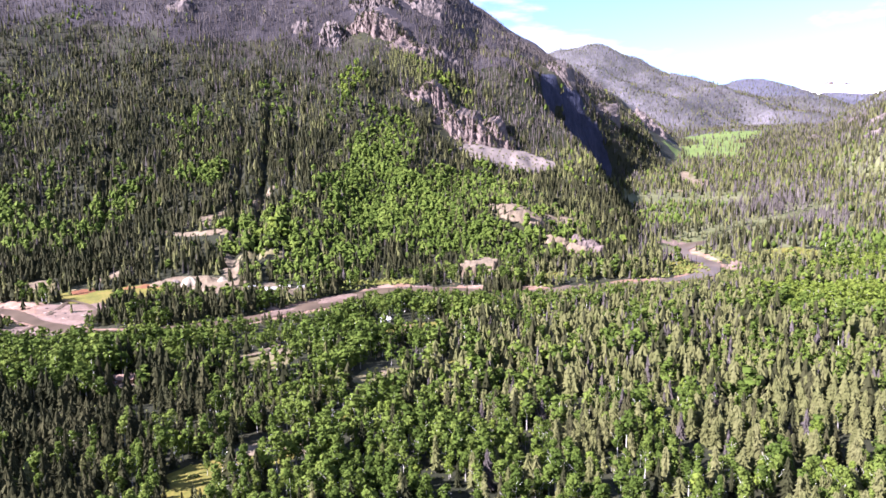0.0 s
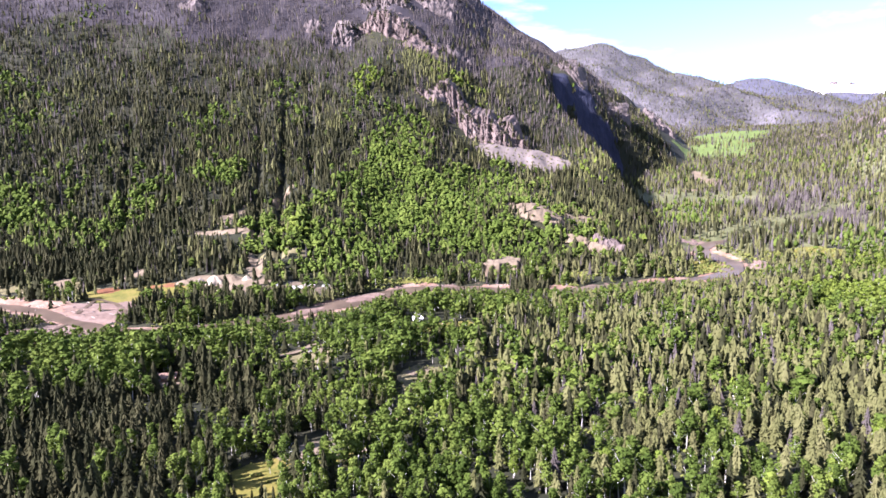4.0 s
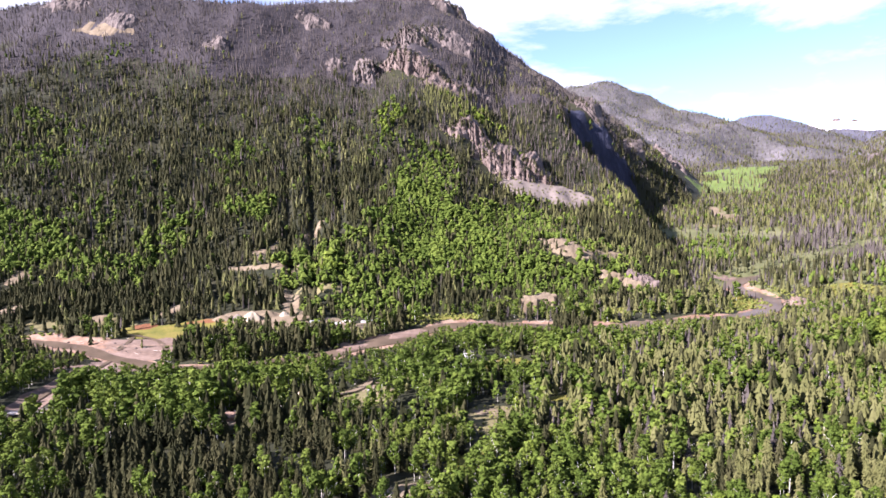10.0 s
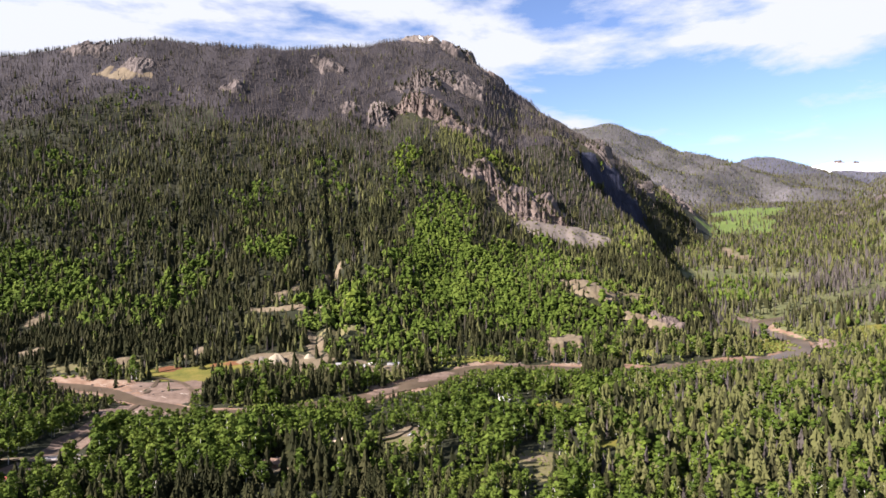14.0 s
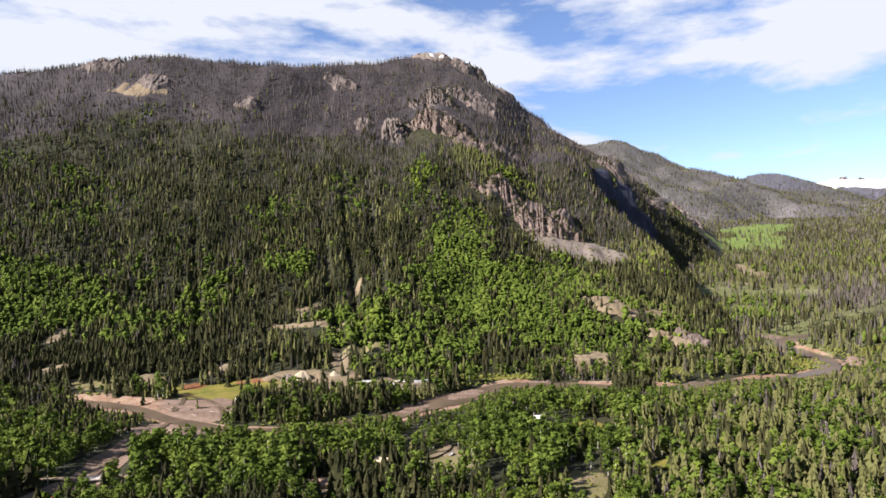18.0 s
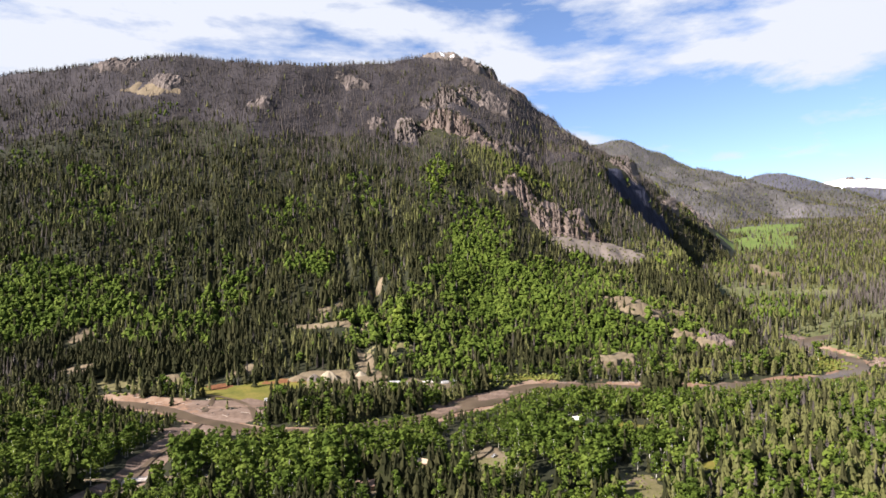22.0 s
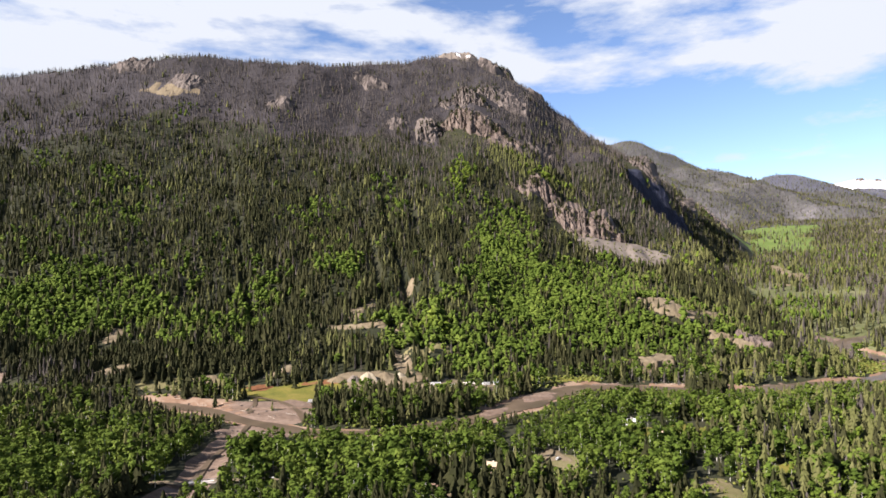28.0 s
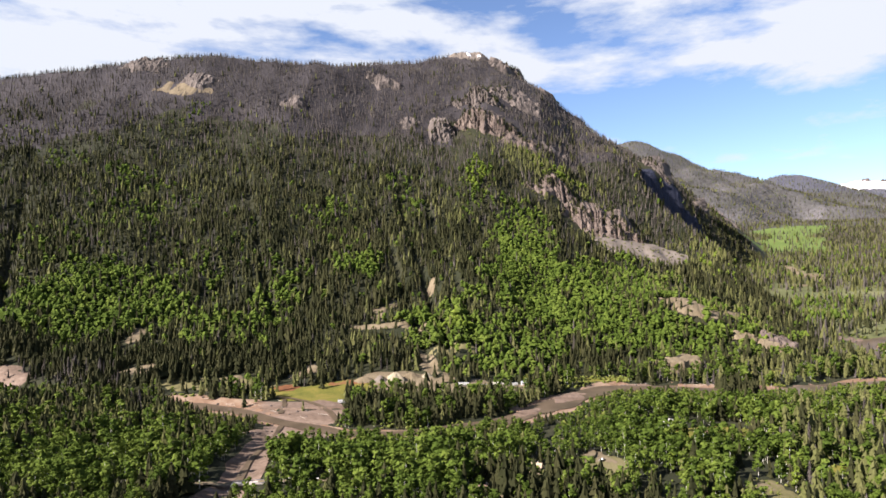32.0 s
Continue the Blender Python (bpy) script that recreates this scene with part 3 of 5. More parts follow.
CRAGS = [
    ((-180, 1292), (17, 26), 0, M_PINK_ROCK, 6, "small pink crag among trees"),
    ((-240, 1466), (38, 34), -10, M_PINK_ROCK, 6, "tan rock ledges with scattered trees"),
    ((-235, 1680), (48, 34), -20, M_ROCK, 8, "dark grey rock band under the summit"),
    ((-480, 1500), (26, 24), 0, M_ROCK, 7, "small grey rock outcrop among dead trees"),
    ((-155, 1490), (24, 18), 0, M_ROCK, 6, "small grey rock outcrop on the ridge"),
    ((-282, 1998), (54, 46), -25, M_ROCK, 16, "grey rocky summit crag"),
    ((-372, 2018), (56, 44), 0, M_SCREE, 5, "bare pale summit slope"),
    ((-180, 1930), (50, 30), -40, M_ROCK, 9, "tan ledge on the summit ridge"),
    ((-1145, 1515), (64, 24), 4, M_ROCK, 8, "pale grey rim rock on the skyline"),
    ((-985, 1462), (36, 24), 0, M_ROCK, 7, "grey boulder outcrop beside a grass slope"),
    ((-752, 1452), (24, 24), 0, M_ROCK, 7, "small pale grey crag among dead trees"),
    ((-590, 1640), (44, 28), 0, M_ROCK, 8, "pale grey crag on the upper slope"),
    ((12, 1640), (26, 50), 35, M_PINK_ROCK, 9, "pale cliff on the mountain's far edge"),
    ((200, 1790), (34, 44), -30, M_ROCK, 12, "pale rock fin beside a dark ravine"),
    # next wall: the ravine's shade is in its colour, not the rock's own tone
    ((150, 1645), (96, 40), 0, M_SHADE_ROCK, 2, "steep ravine rock wall with painted-in shade"),
    ((94, 874), (23, 13), -15, M_PINK_ROCK, 5, "pinkish rock knob above the river"),
    ((610, 1265), (26, 8), -20, M_ROCK, 4, "low pale cliff band up the valley"),
    ((680, 1255), (22, 8), -20, M_ROCK, 4, "low pale cliff band up the valley"),
    ((800, 1600), (18, 24), 0, M_ROCK, 5, "pale outcrop on the wooded hillside"),
    ((990, 2340), (24, 34), 0, M_ROCK, 9, "pale cliff at the valley's narrows"),
    ((1075, 2260), (20, 26), 0, M_ROCK, 7, "pale cliff at the valley's narrows"),
    ((900, 1800), (20, 24), 20, M_ROCK, 5, "scattered pale outcrop on the hillside"),
    ((480, 2420), (50, 60), 0, M_ROCK, 16, "grey crag on the far valley side"),
    ((420, 2250), (40, 60), 0, M_ROCK, 16, "grey crag on the far valley side"),
]
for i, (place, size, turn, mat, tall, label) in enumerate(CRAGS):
    sheet("rock_outcrop", place, size, turn, mat, label, "rock outcrop", lift=2.0, rise=tall, rough=tall * 0.42, grain=20, seed=230 + i, step=2.0 if place[1] < 1800 else 4.5, wild=0.45, columns=0.6, odd=0.0 if mat is M_SHADE_ROCK else None)


LEDGES = []


def cliff(place, half, tall, setback, turn, mat, label, seed):
    """A steep rock face with columns, cracks and ledges, its top running back into the slope."""
    (cx, cy), pick = place, np.random.default_rng(seed)
    nu, nf, ng = max(24, int(half * 2 / 1.6)), max(12, int(tall / 2.2)), 7
    c, s = math.cos(radians(turn)), math.sin(radians(turn))
    u = np.linspace(-1, 1, nu)
    along_u = u * half
    bow = 0.22 * half * u * u + 5 * fractal(along_u, 0 * u, 22, 3, seed) + 3 * fractal(along_u, 0 * u + 9, 8, 2, seed + 1)
    high = tall * (1 - np.abs(u) ** 2.2) ** 0.7 * (0.9 + 0.22 * fractal(along_u, 0 * u + 3, half * 0.55, 3, seed + 2)) + 0.5
    base = land(cx + c * along_u - s * bow, cy + s * along_u + c * bow) - 4
    rows = []
    for f in np.linspace(0, 1, nf):
        h = f * high
        cols = np.abs(fractal(along_u * 1.0 + 0.12 * h, h * 0.16, 9.0, 4, seed + 5)) * -5.5
        crack = -5.0 * np.clip(1 - np.abs(fractal(along_u + 0.1 * h, h * 0.08, 17, 2, seed + 8)) / 0.13, 0, 1)
        steps = np.floor(h / (tall * 0.27) + 0.7 * fractal(along_u, h * 0.3, 26, 3, seed + 11)) * setback * 0.27
        lump = 1.6 * fractal(along_u, h, 5.0, 2, seed + 14)
        back = np.clip(steps, 0, None) + 0.22 * h - (cols + crack + lump) * np.clip(f * 5, 0, 1)
        rows.append((bow + back, base + h))
    run = np.clip(high / 0.55, 8, None)
    top_d, top_z = rows[-1]
    for g in np.linspace(0, 1, ng)[1:]:
        d = top_d + g * run
        ground_z = land(cx + c * along_u - s * d, cy + s * along_u + c * d)
        z = top_z + g * 0.22 * run + 1.8 * fractal(along_u, d, 14, 3, seed + 17)
        rows.append((d, np.where(g > 0.95, ground_z - 3, np.maximum(z, ground_z - 3))))
    pts = np.stack([np.stack([cx + c * along_u - s * d, cy + s * along_u + c * d, z], -1) for d, z in rows], 0)
    mid = pts.reshape(-1, 3).mean(0)
    ob = new("rock_cliff", mesh_from("rock_cliff", pts.reshape(-1, 3) - mid, grid_faces(len(rows), nu), [mat]))
    ob.location = mid
    for _ in range(int(half * 0.9)):
        j, k = pick.integers(2, nu - 2), nf + pick.integers(-int(nf * 0.45), ng - 1)
        LEDGES.append(pts[k, j])
    depth = 0.5 * float(np.median(rows[-1][0]))
    CLEARED.append((cx - s * (depth * 0.7 - 12), cy + c * (depth * 0.7 - 12), half, depth * 0.8 + 14, c, s, 0.2, seed, 12, 0.06))
    return tagged(ob, label, "cliff")


CLIFFS = [
    ((-98, 1222), 62, 60, 18, -2, M_PINK_ROCK, "ribbed pinkish cliff with vertical cracks above talus"),
    ((-48, 1244), 46, 44, 14, -8, M_PINK_ROCK, "broken pink and grey rock face above talus"),
    ((-150, 1280), 46, 46, 16, 2, M_PINK_ROCK, "pale pink crag standing above a larger cliff"),
    ((-206, 1270), 20, 26, 8, 0, M_PINK_ROCK, "small pink crag among olive trees"),
    ((-400, 1452), 30, 74, 22, 22, M_ROCK, "pale grey split crag high on the mountain"),
    ((-312, 1474), 82, 76, 38, -4, M_PINK_ROCK, "broken tan cliff face high on the mountain"),
    ((-236, 1472), 40, 30, 14, -8, M_PINK_ROCK, "low tan cliff with scattered trees"),
    ((-340, 1582), 66, 62, 36, 0, M_ROCK, "tall brownish grey crag below the summit"),
    ((-285, 1645), 42, 36, 20, -14, M_ROCK, "dark grey rock band beneath the summit"),
    ((-268, 1985), 46, 34, 16, -18, M_ROCK, "grey rocky cliff of the summit"),
    ((95, 1690), 44, 34, 22, -35, M_ROCK, "pale ribbed rock face over a dark ravine"),
    ((226, 1850), 34, 40, 20, -40, M_ROCK, "pale rock fin on the far side of a ravine"),
]
for i, (place, half, tall, setback, turn, mat, label) in enumerate(CLIFFS):
    cliff(place, half, tall, setback, turn, mat, label, 700 + 31 * i)

sheet("snow_field", (2120, 4715), (400, 95), -4, M_SNOW, "snow-covered peaks at the valley's head", "snow", "structure", lift=5, rise=3, rough=4, grain=70, seed=310, step=8)
for i, (place, size, rise) in enumerate([((2080, 4728), (34, 14), 9), ((2112, 4722), (16, 8), 4), ((2192, 4730), (24, 10), 6)]):
    sheet("summit_rock", place, size, 0, M_ROCK, "dark rock teeth standing out of a far snowfield", "rock", lift=9, rise=rise, rough=7, grain=16, seed=330 + i, step=3)
for i, (place, size) in enumerate([((-388, 2000), (9, 17)), ((-352, 1996), (8, 11))]):
    sheet("snow_patch", place, size, 20, M_SNOW, "small white snow patch on the summit slope", "snow", "structure", lift=7.5, seed=300 + i, step=2)


# ---- buildings, bridge, heaps and small things ----
def box(bm, x0, x1, y0, y1, z0, z1, bevel=0.0):
    made = bmesh.ops.create_cube(bm, size=1.0)["verts"]
    for v in made:
        v.co = Vector((x0 if v.co.x < 0 else x1, y0 if v.co.y < 0 else y1, z0 if v.co.z < 0 else z1))
    if bevel:
        bmesh.ops.bevel(bm, geom=list({e for v in made for e in v.link_edges}), offset=bevel, segments=2, affect="EDGES")
    return made


def part(name, bm, mat, parent, label=""):
    me = bpy.data.meshes.new(name)
    bm.to_mesh(me)
    bm.free()
    me.materials.append(mat)
    ob = new(name, me)
    ob.parent = parent
    if label:
        ob["label"] = label
    return ob


def boxes(name, spans, mat, parent, bevel=0.0, label=""):
    bm = bmesh.new()
    for s in spans:
        box(bm, *s, bevel)
    return part(name, bm, mat, parent, label)


def stand(name, x, y, turn, label, category, group="", sink=0.15):
    root = new(name)
    root.matrix_world = pose(x, y, float(land(x, y)) + 0.4 - sink, 0, 0, turn)
    CLEARED.append((x, y - 5, 9, 14, 1.0, 0.0, 0.0, 1, 9, 0.0))
    return tagged(root, label, category, group, "thing")


def gable(name, length, width, eave, top, over, thick, mat, parent, label=""):
    """Two roof slabs that meet in a ridge along x."""
    bm = bmesh.new()
    a, w = length / 2 + over, width / 2 + over
    drop = (top - eave) * over / (width / 2)
    for s in (-1, 1):
        low = [bm.verts.new((x, s * w, eave - drop)) for x in (-a, a)]
        ridge_v = [bm.verts.new((x, 0, top)) for x in (-a, a)]
        low2 = [bm.verts.new((v.co.x, v.co.y, v.co.z + thick)) for v in low]
        ridge2 = [bm.verts.new((v.co.x, 0, v.co.z + thick)) for v in ridge_v]
        for q in ((low[0], low[1], ridge_v[1], ridge_v[0]), (low2[0], low2[1], ridge2[1], ridge2[0]), (low[0], low[1], low2[1], low2[0]),
                  (low[0], ridge_v[0], ridge2[0], low2[0]), (low[1], ridge_v[1], ridge2[1], low2[1])):
            bm.faces.new(q)
    bmesh.ops.recalc_face_normals(bm, faces=bm.faces)
    return part(name, bm, mat, parent, label)


def cabin(x, y, turn, length, width, eave, top, wall_mat, roof_mat, label, chimney=True):
    root = stand("cabin", x, y, turn, label, "house")
    bm = bmesh.new()
    l, w = length / 2, width / 2
    ring = [(-w, 0), (w, 0), (w, eave), (0, top - 0.05), (-w, eave)]
    ends = [[bm.verts.new((sx * l, yy, zz)) for yy, zz in ring] for sx in (-1, 1)]
    for e in ends:
        bm.faces.new(e)
    for i in range(5):
        j = (i + 1) % 5
        bm.faces.new((ends[0][i], ends[0][j], ends[1][j], ends[1][i]))
    bmesh.ops.recalc_face_normals(bm, faces=bm.faces)
    part("wall", bm, wall_mat, root)
    gable("roof", length, width, eave, top, 0.5, 0.18, roof_mat, root)
    boxes("door", [(-0.5, 0.5, -w - 0.06, -w + 0.02, 0, 2.05)], M_BROWN_ROOF, root, label="brown plank door")
    for sx in (-0.62, 0.62):
        f = boxes("window", [(sx * l - 0.62, sx * l + 0.62, -w - 0.05, -w + 0.02, 0.95, 2.05)], M_WHITE_PAINT, root, label="white window frame")
        boxes("pane", [(sx * l - 0.5, sx * l + 0.5, -w - 0.07, -w - 0.04, 1.07, 1.93)], M_DARK_GLASS, f, label="dark window glass")
    if chimney:
        boxes("chimney", [(l * 0.4, l * 0.4 + 0.6, 0.5, 1.1, eave, top + 0.8)], M_CONCRETE, root, 0.04)
    return root


def wheel(parent, x, y, r=0.36, wide=0.24):
    bm = bmesh.new()
    bmesh.ops.create_cone(bm, cap_ends=True, segments=14, radius1=r, radius2=r, depth=wide, matrix=pose(x, y, r, 90, 0, 0))
    tyre = part("wheel", bm, M_RUBBER, parent, "black rubber tyre")
    bm = bmesh.new()
    bmesh.ops.create_cone(bm, cap_ends=True, segments=10, radius1=r * 0.5, radius2=r * 0.5, depth=wide + 0.03, matrix=pose(x, y, r, 90, 0, 0))
    part("rim", bm, M_STEEL, tyre, "steel rim")


def trailer(x, y, turn, length, label, mat=None, group="trailers by the yard"):
    root = stand("camper_trailer", x, y, turn, label, "trailer", group)
    l = length / 2
    boxes("body", [(-l, l, -1.25, 1.25, 0.55, 3.0)], mat or M_WHITE_PAINT, root, 0.15)
    boxes("roof", [(-l + 0.15, l - 0.15, -1.12, 1.12, 3.0, 3.08), (-0.4, 0.4, -0.35, 0.35, 3.05, 3.3)], M_GREY_ROOF, root, 0.02)
    boxes("door", [(l * 0.3, l * 0.3 + 0.75, -1.29, -1.24, 0.7, 2.55)], M_STEEL, root, label="pale metal door")
    for sx in (-0.7, -0.2, 0.65):
        boxes("window", [(sx * l, sx * l + 0.95, -1.28, -1.23, 1.6, 2.3)], M_DARK_GLASS, root, label="dark trailer window")
    boxes("drawbar", [(-l - 1.3, -l, -0.1, 0.1, 0.5, 0.65)], M_STEEL, root)
    for sx in (-0.45, 0.45):
        for sy in (-1.12, 1.12):
            wheel(root, sx, sy)
    return root


def pickup(x, y, turn, mat, label):
    root = stand("pickup_truck", x, y, turn, label, "vehicle")
    boxes("body", [(-2.6, 2.6, -0.92, 0.92, 0.5, 1.1)], mat, root, 0.12)
    boxes("cab", [(-0.6, 1.2, -0.82, 0.82, 1.1, 1.8)], mat, root, 0.18)
    boxes("windscreen", [(1.1, 1.24, -0.7, 0.7, 1.2, 1.68)], M_DARK_GLASS, root)
    boxes("side_window", [(-0.4, 0.95, -0.86, -0.8, 1.22, 1.66)], M_DARK_GLASS, root)
    boxes("side_window", [(-0.4, 0.95, 0.8, 0.86, 1.22, 1.66)], M_DARK_GLASS, root)
    boxes("bed_wall", [(-2.55, -0.65, -0.9, -0.8, 1.1, 1.4), (-2.55, -0.65, 0.8, 0.9, 1.1, 1.4), (-2.58, -2.48, -0.9, 0.9, 1.1, 1.4)], mat, root)
    for sx in (-1.6, 1.65):
        for sy in (-0.86, 0.86):
            wheel(root, sx, sy)
    return root


def heap(x, y, rx, ry, tall, turn, mat, label, bulge=0.9):
    """A tipped heap of stone with a slumped, uneven skirt."""
    n, m = 40, 16
    a, f = np.meshgrid(np.linspace(0, 2 * math.pi, n, endpoint=False), np.linspace(0, 1, m), indexing="ij")
    r = f * (1 + 0.22 * fractal(np.cos(a) * 2 + x, np.sin(a) * 2 + y, 1.1, 3, int(abs(x))))
    c, s = math.cos(radians(turn)), math.sin(radians(turn))
    px, py = rx * r * np.cos(a), ry * r * np.sin(a)
    px, py = c * px - s * py, s * px + c * py
    pz = land(x + px, y + py) - float(land(x, y)) + tall * (0.5 + 0.5 * np.cos(math.pi * np.clip(f, 0, 1))) ** bulge * (1 + 0.12 * fractal(px, py, 2.5, 3, 9)) - 0.6 * (f > 0.95)
    faces = []
    for i in range(n):
        j = (i + 1) % n
        for k in range(m - 1):
            faces.append((i * m + k, i * m + k + 1, j * m + k + 1, j * m + k))
    ob = new("gravel_mound", mesh_from("gravel_mound", np.stack([px, py, pz], -1).reshape(-1, 3), faces, [mat], smooth=True))
    ob.location = (x, y, float(land(x, y)))
    CLEARED.append((x, y, rx, ry, c, s, 0.0, 1, 9, 0.0))
    return tagged(ob, label, "mound", "mounds in the yard", "thing")


heap(-398, 682, 12, 7, 4.5, 10, M_DIRT, "low tan mound of crushed stone", 0.5)
heap(-381, 684, 8, 7, 5.5, 0, M_SCREE, "grey mound of crushed stone", 0.6)
heap(-365, 687, 10, 8, 8.0, 0, M_WHITE_PILE, "tall white mound of stone dust", 0.3)
heap(-350, 697, 13, 8, 5.5, 20, M_DIRT, "broad tan mound of crushed stone")
heap(-351, 668, 7, 5, 3.5, 0, M_WHITE_PILE, "small pale mound of stone dust")
heap(-338, 674, 9, 6, 3.5, 15, M_DIRT, "low brown mound of earth")
heap(-334, 700, 7, 6, 4.0, 15, M_WHITE_PILE, "small whitish mound of stone")

cabin(-258, 692, 16, 12, 6, 2.4, 3.8, M_TAN_WALL, M_CONCRETE, "low tan house with a pale roof")
trailer(-272, 683, 8, 17, "long white trailer beside a gravel yard")
trailer(-292, 681, 10, 11, "white trailer beside a gravel yard")
trailer(-240, 695, 16, 8, "short white trailer at the yard's edge")
cabin(-230, 699, 12, 5, 4, 2.6, 4.0, M_WHITE_PAINT, M_GREY_ROOF, "small white shed by the gravel yard", False)
trailer(-399, 605, 15, 11, "white trailer at the edge of spruces")
trailer(-392, 626, 5, 8, "white trailer half hidden by spruces")
cabin(-115, 547, 20, 8, 6, 2.8, 4.6, M_WHITE_PAINT, M_WHITE_PAINT, "small white cabin with a white roof among aspens")
cabin(-254, 385, 15, 12, 8, 2.8, 5.0, M_LOG_WALL, M_BROWN_ROOF, "brown log cabin in the forest")
cabin(-223, 430, -10, 9, 6, 2.6, 4.4, M_LOG_WALL, M_TAN_WALL, "log cabin with a tan roof in a clearing")
cabin(-402, 350, 5, 9, 7, 2.8, 4.6, M_LOG_WALL, M_RED_ROOF, "log building with a rusty red roof")
cabin(-92, 520, 10, 7, 5, 2.5, 4.0, M_TAN_WALL, M_BROWN_ROOF, "small brown cabin in a camp clearing")
pickup(-272, 679, 20, M_WHITE_PAINT, "white pickup truck in a gravel yard")
pickup(-178, 449, 60, M_STEEL, "silver pickup truck in a dirt clearing")
pickup(-358, 398, 12, M_WHITE_PAINT, "white pickup truck parked under trees")
pickup(-85, 515, 40, M_RED_ROOF, "dull red pickup truck in a camp clearing")

# the bridge over the side stream, with its road
ribbon("road", [(-520, 352), (-470, 366), (-430, 380), (-410, 385), (-380, 391), (-350, 398), (-300, 402), (-250, 412), (-190, 440), (-180, 470), (-205, 500)], 2.6, M_DIRT, 1.5, "narrow pale dirt road through the forest", "road", "structure", 0.1, 61, lambda a, b: np.maximum(land(a, b), 1.0), step=4.0, cols=4)
bridge = new("bridge")
bridge.matrix_world = pose(-396, 387.5, 2.4, 0, 0, 12)
tagged(bridge, "pale single-span concrete bridge over a gravel stream", "bridge", kind="thing")
boxes("deck", [(-12, 12, -2.7, 2.7, 0.15, 0.7)], M_CONCRETE, bridge, 0.05)
boxes("girder", [(-10.5, 10.5, -2.0, -1.6, -0.55, 0.15)], M_STEEL, bridge)
boxes("girder", [(-10.5, 10.5, 1.6, 2.0, -0.55, 0.15)], M_STEEL, bridge)
for sx in (-1, 1):
    boxes("abutment", [(min(sx * 10, sx * 12.5), max(sx * 10, sx * 12.5), -3.2, 3.2, -3.5, 0.12)], M_CONCRETE, bridge, 0.08)
for sy in (-2.55, 2.55):
    boxes("guard_rail", [(-12, 12, sy - 0.05, sy + 0.05, 1.15, 1.45)], M_STEEL, bridge)
    for i in range(9):
        boxes("rail_post", [(-11.6 + 2.9 * i - 0.08, -11.6 + 2.9 * i + 0.08, sy - 0.08, sy + 0.08, 0.7, 1.4)], M_STEEL, bridge)


CLEARED.append((-396, 374, 20, 26, 1.0, 0.0, 0.2, 5, 12, 0.0))


# drift logs and boulders on the bars
def boulder_mesh(seed):
    bm = bmesh.new()
    bmesh.ops.create_icosphere(bm, subdivisions=2, radius=1.0)
    for v in bm.verts:
        k = 1 + 0.28 * noise.noise(v.co * 1.3 + Vector((seed * 3.1, 0, 0)))
        v.co = Vector((v.co.x * k * 1.2, v.co.y * k, v.co.z * k * 0.7))
    me = bpy.data.meshes.new("boulder")
    bm.to_mesh(me)
    bm.free()
    me.materials.append(M_ROCK)
    return me


BOULDERS = [boulder_mesh(i) for i in range(4)]
spread = random.Random(5)
for i in range(110):
    place, size, turn, mat, label = BARS[spread.randrange(len(BARS))]
    a, r = spread.uniform(0, 6.28), spread.uniform(0, 0.9)
    c, s = math.cos(radians(turn)), math.sin(radians(turn))
    u, v = size[0] * r * math.cos(a), size[1] * r * math.sin(a)
    px, py = place[0] + c * u - s * v, place[1] + s * u + c * v
    ob = new("boulder", BOULDERS[i % 4])
    k = spread.uniform(0.4, 1.3)
    ob.matrix_world = Matrix.LocRotScale(Vector((px, py, float(land(px, py)) + 0.5 + 0.2 * k)), Euler((0, 0, spread.uniform(0, 6))), Vector((k, k, k)))
    tagged(ob, "rounded grey boulder lying on a gravel bar", "boulder", "boulders on the bars", "thing")


def log_mesh(seed):
    bm = bmesh.new()
    rows, r = [], random.Random(seed)
    for i in range(6):
        f = i / 5
        rad = 0.28 * (1 - 0.6 * f)
        off = 0.25 * math.sin(3 * f + seed)
        rows.append([bm.verts.new((12 * (f - 0.5), off + rad * math.cos(a), rad * math.sin(a))) for a in (0, 1.05, 2.1, 3.14, 4.19, 5.24)])
    for p, q in zip(rows, rows[1:]):
        for i in range(6):
            bm.faces.new((p[i], p[(i + 1) % 6], q[(i + 1) % 6], q[i]))
    bm.faces.new(rows[0][::-1])
    bm.faces.new(rows[-1])
    for _ in range(3):
        x0, t = r.uniform(-5, 4), r.uniform(0, 6)
        base = Vector((x0, 0, 0))
        tip = base + Vector((0.5, math.cos(t), abs(math.sin(t)))) * r.uniform(0.6, 1.3)
        v = [bm.verts.new(base + Vector((0.06 * math.cos(k), 0.06 * math.sin(k), 0))) for k in (0, 2.1, 4.2)]
        w = bm.verts.new(tip)
        for i in range(3):
            bm.faces.new((v[i], v[(i + 1) % 3], w))
    me = bpy.data.meshes.new("drift_log")
    bm.to_mesh(me)
    bm.free()
    me.materials.append(M_DRIFTWOOD)
    return me


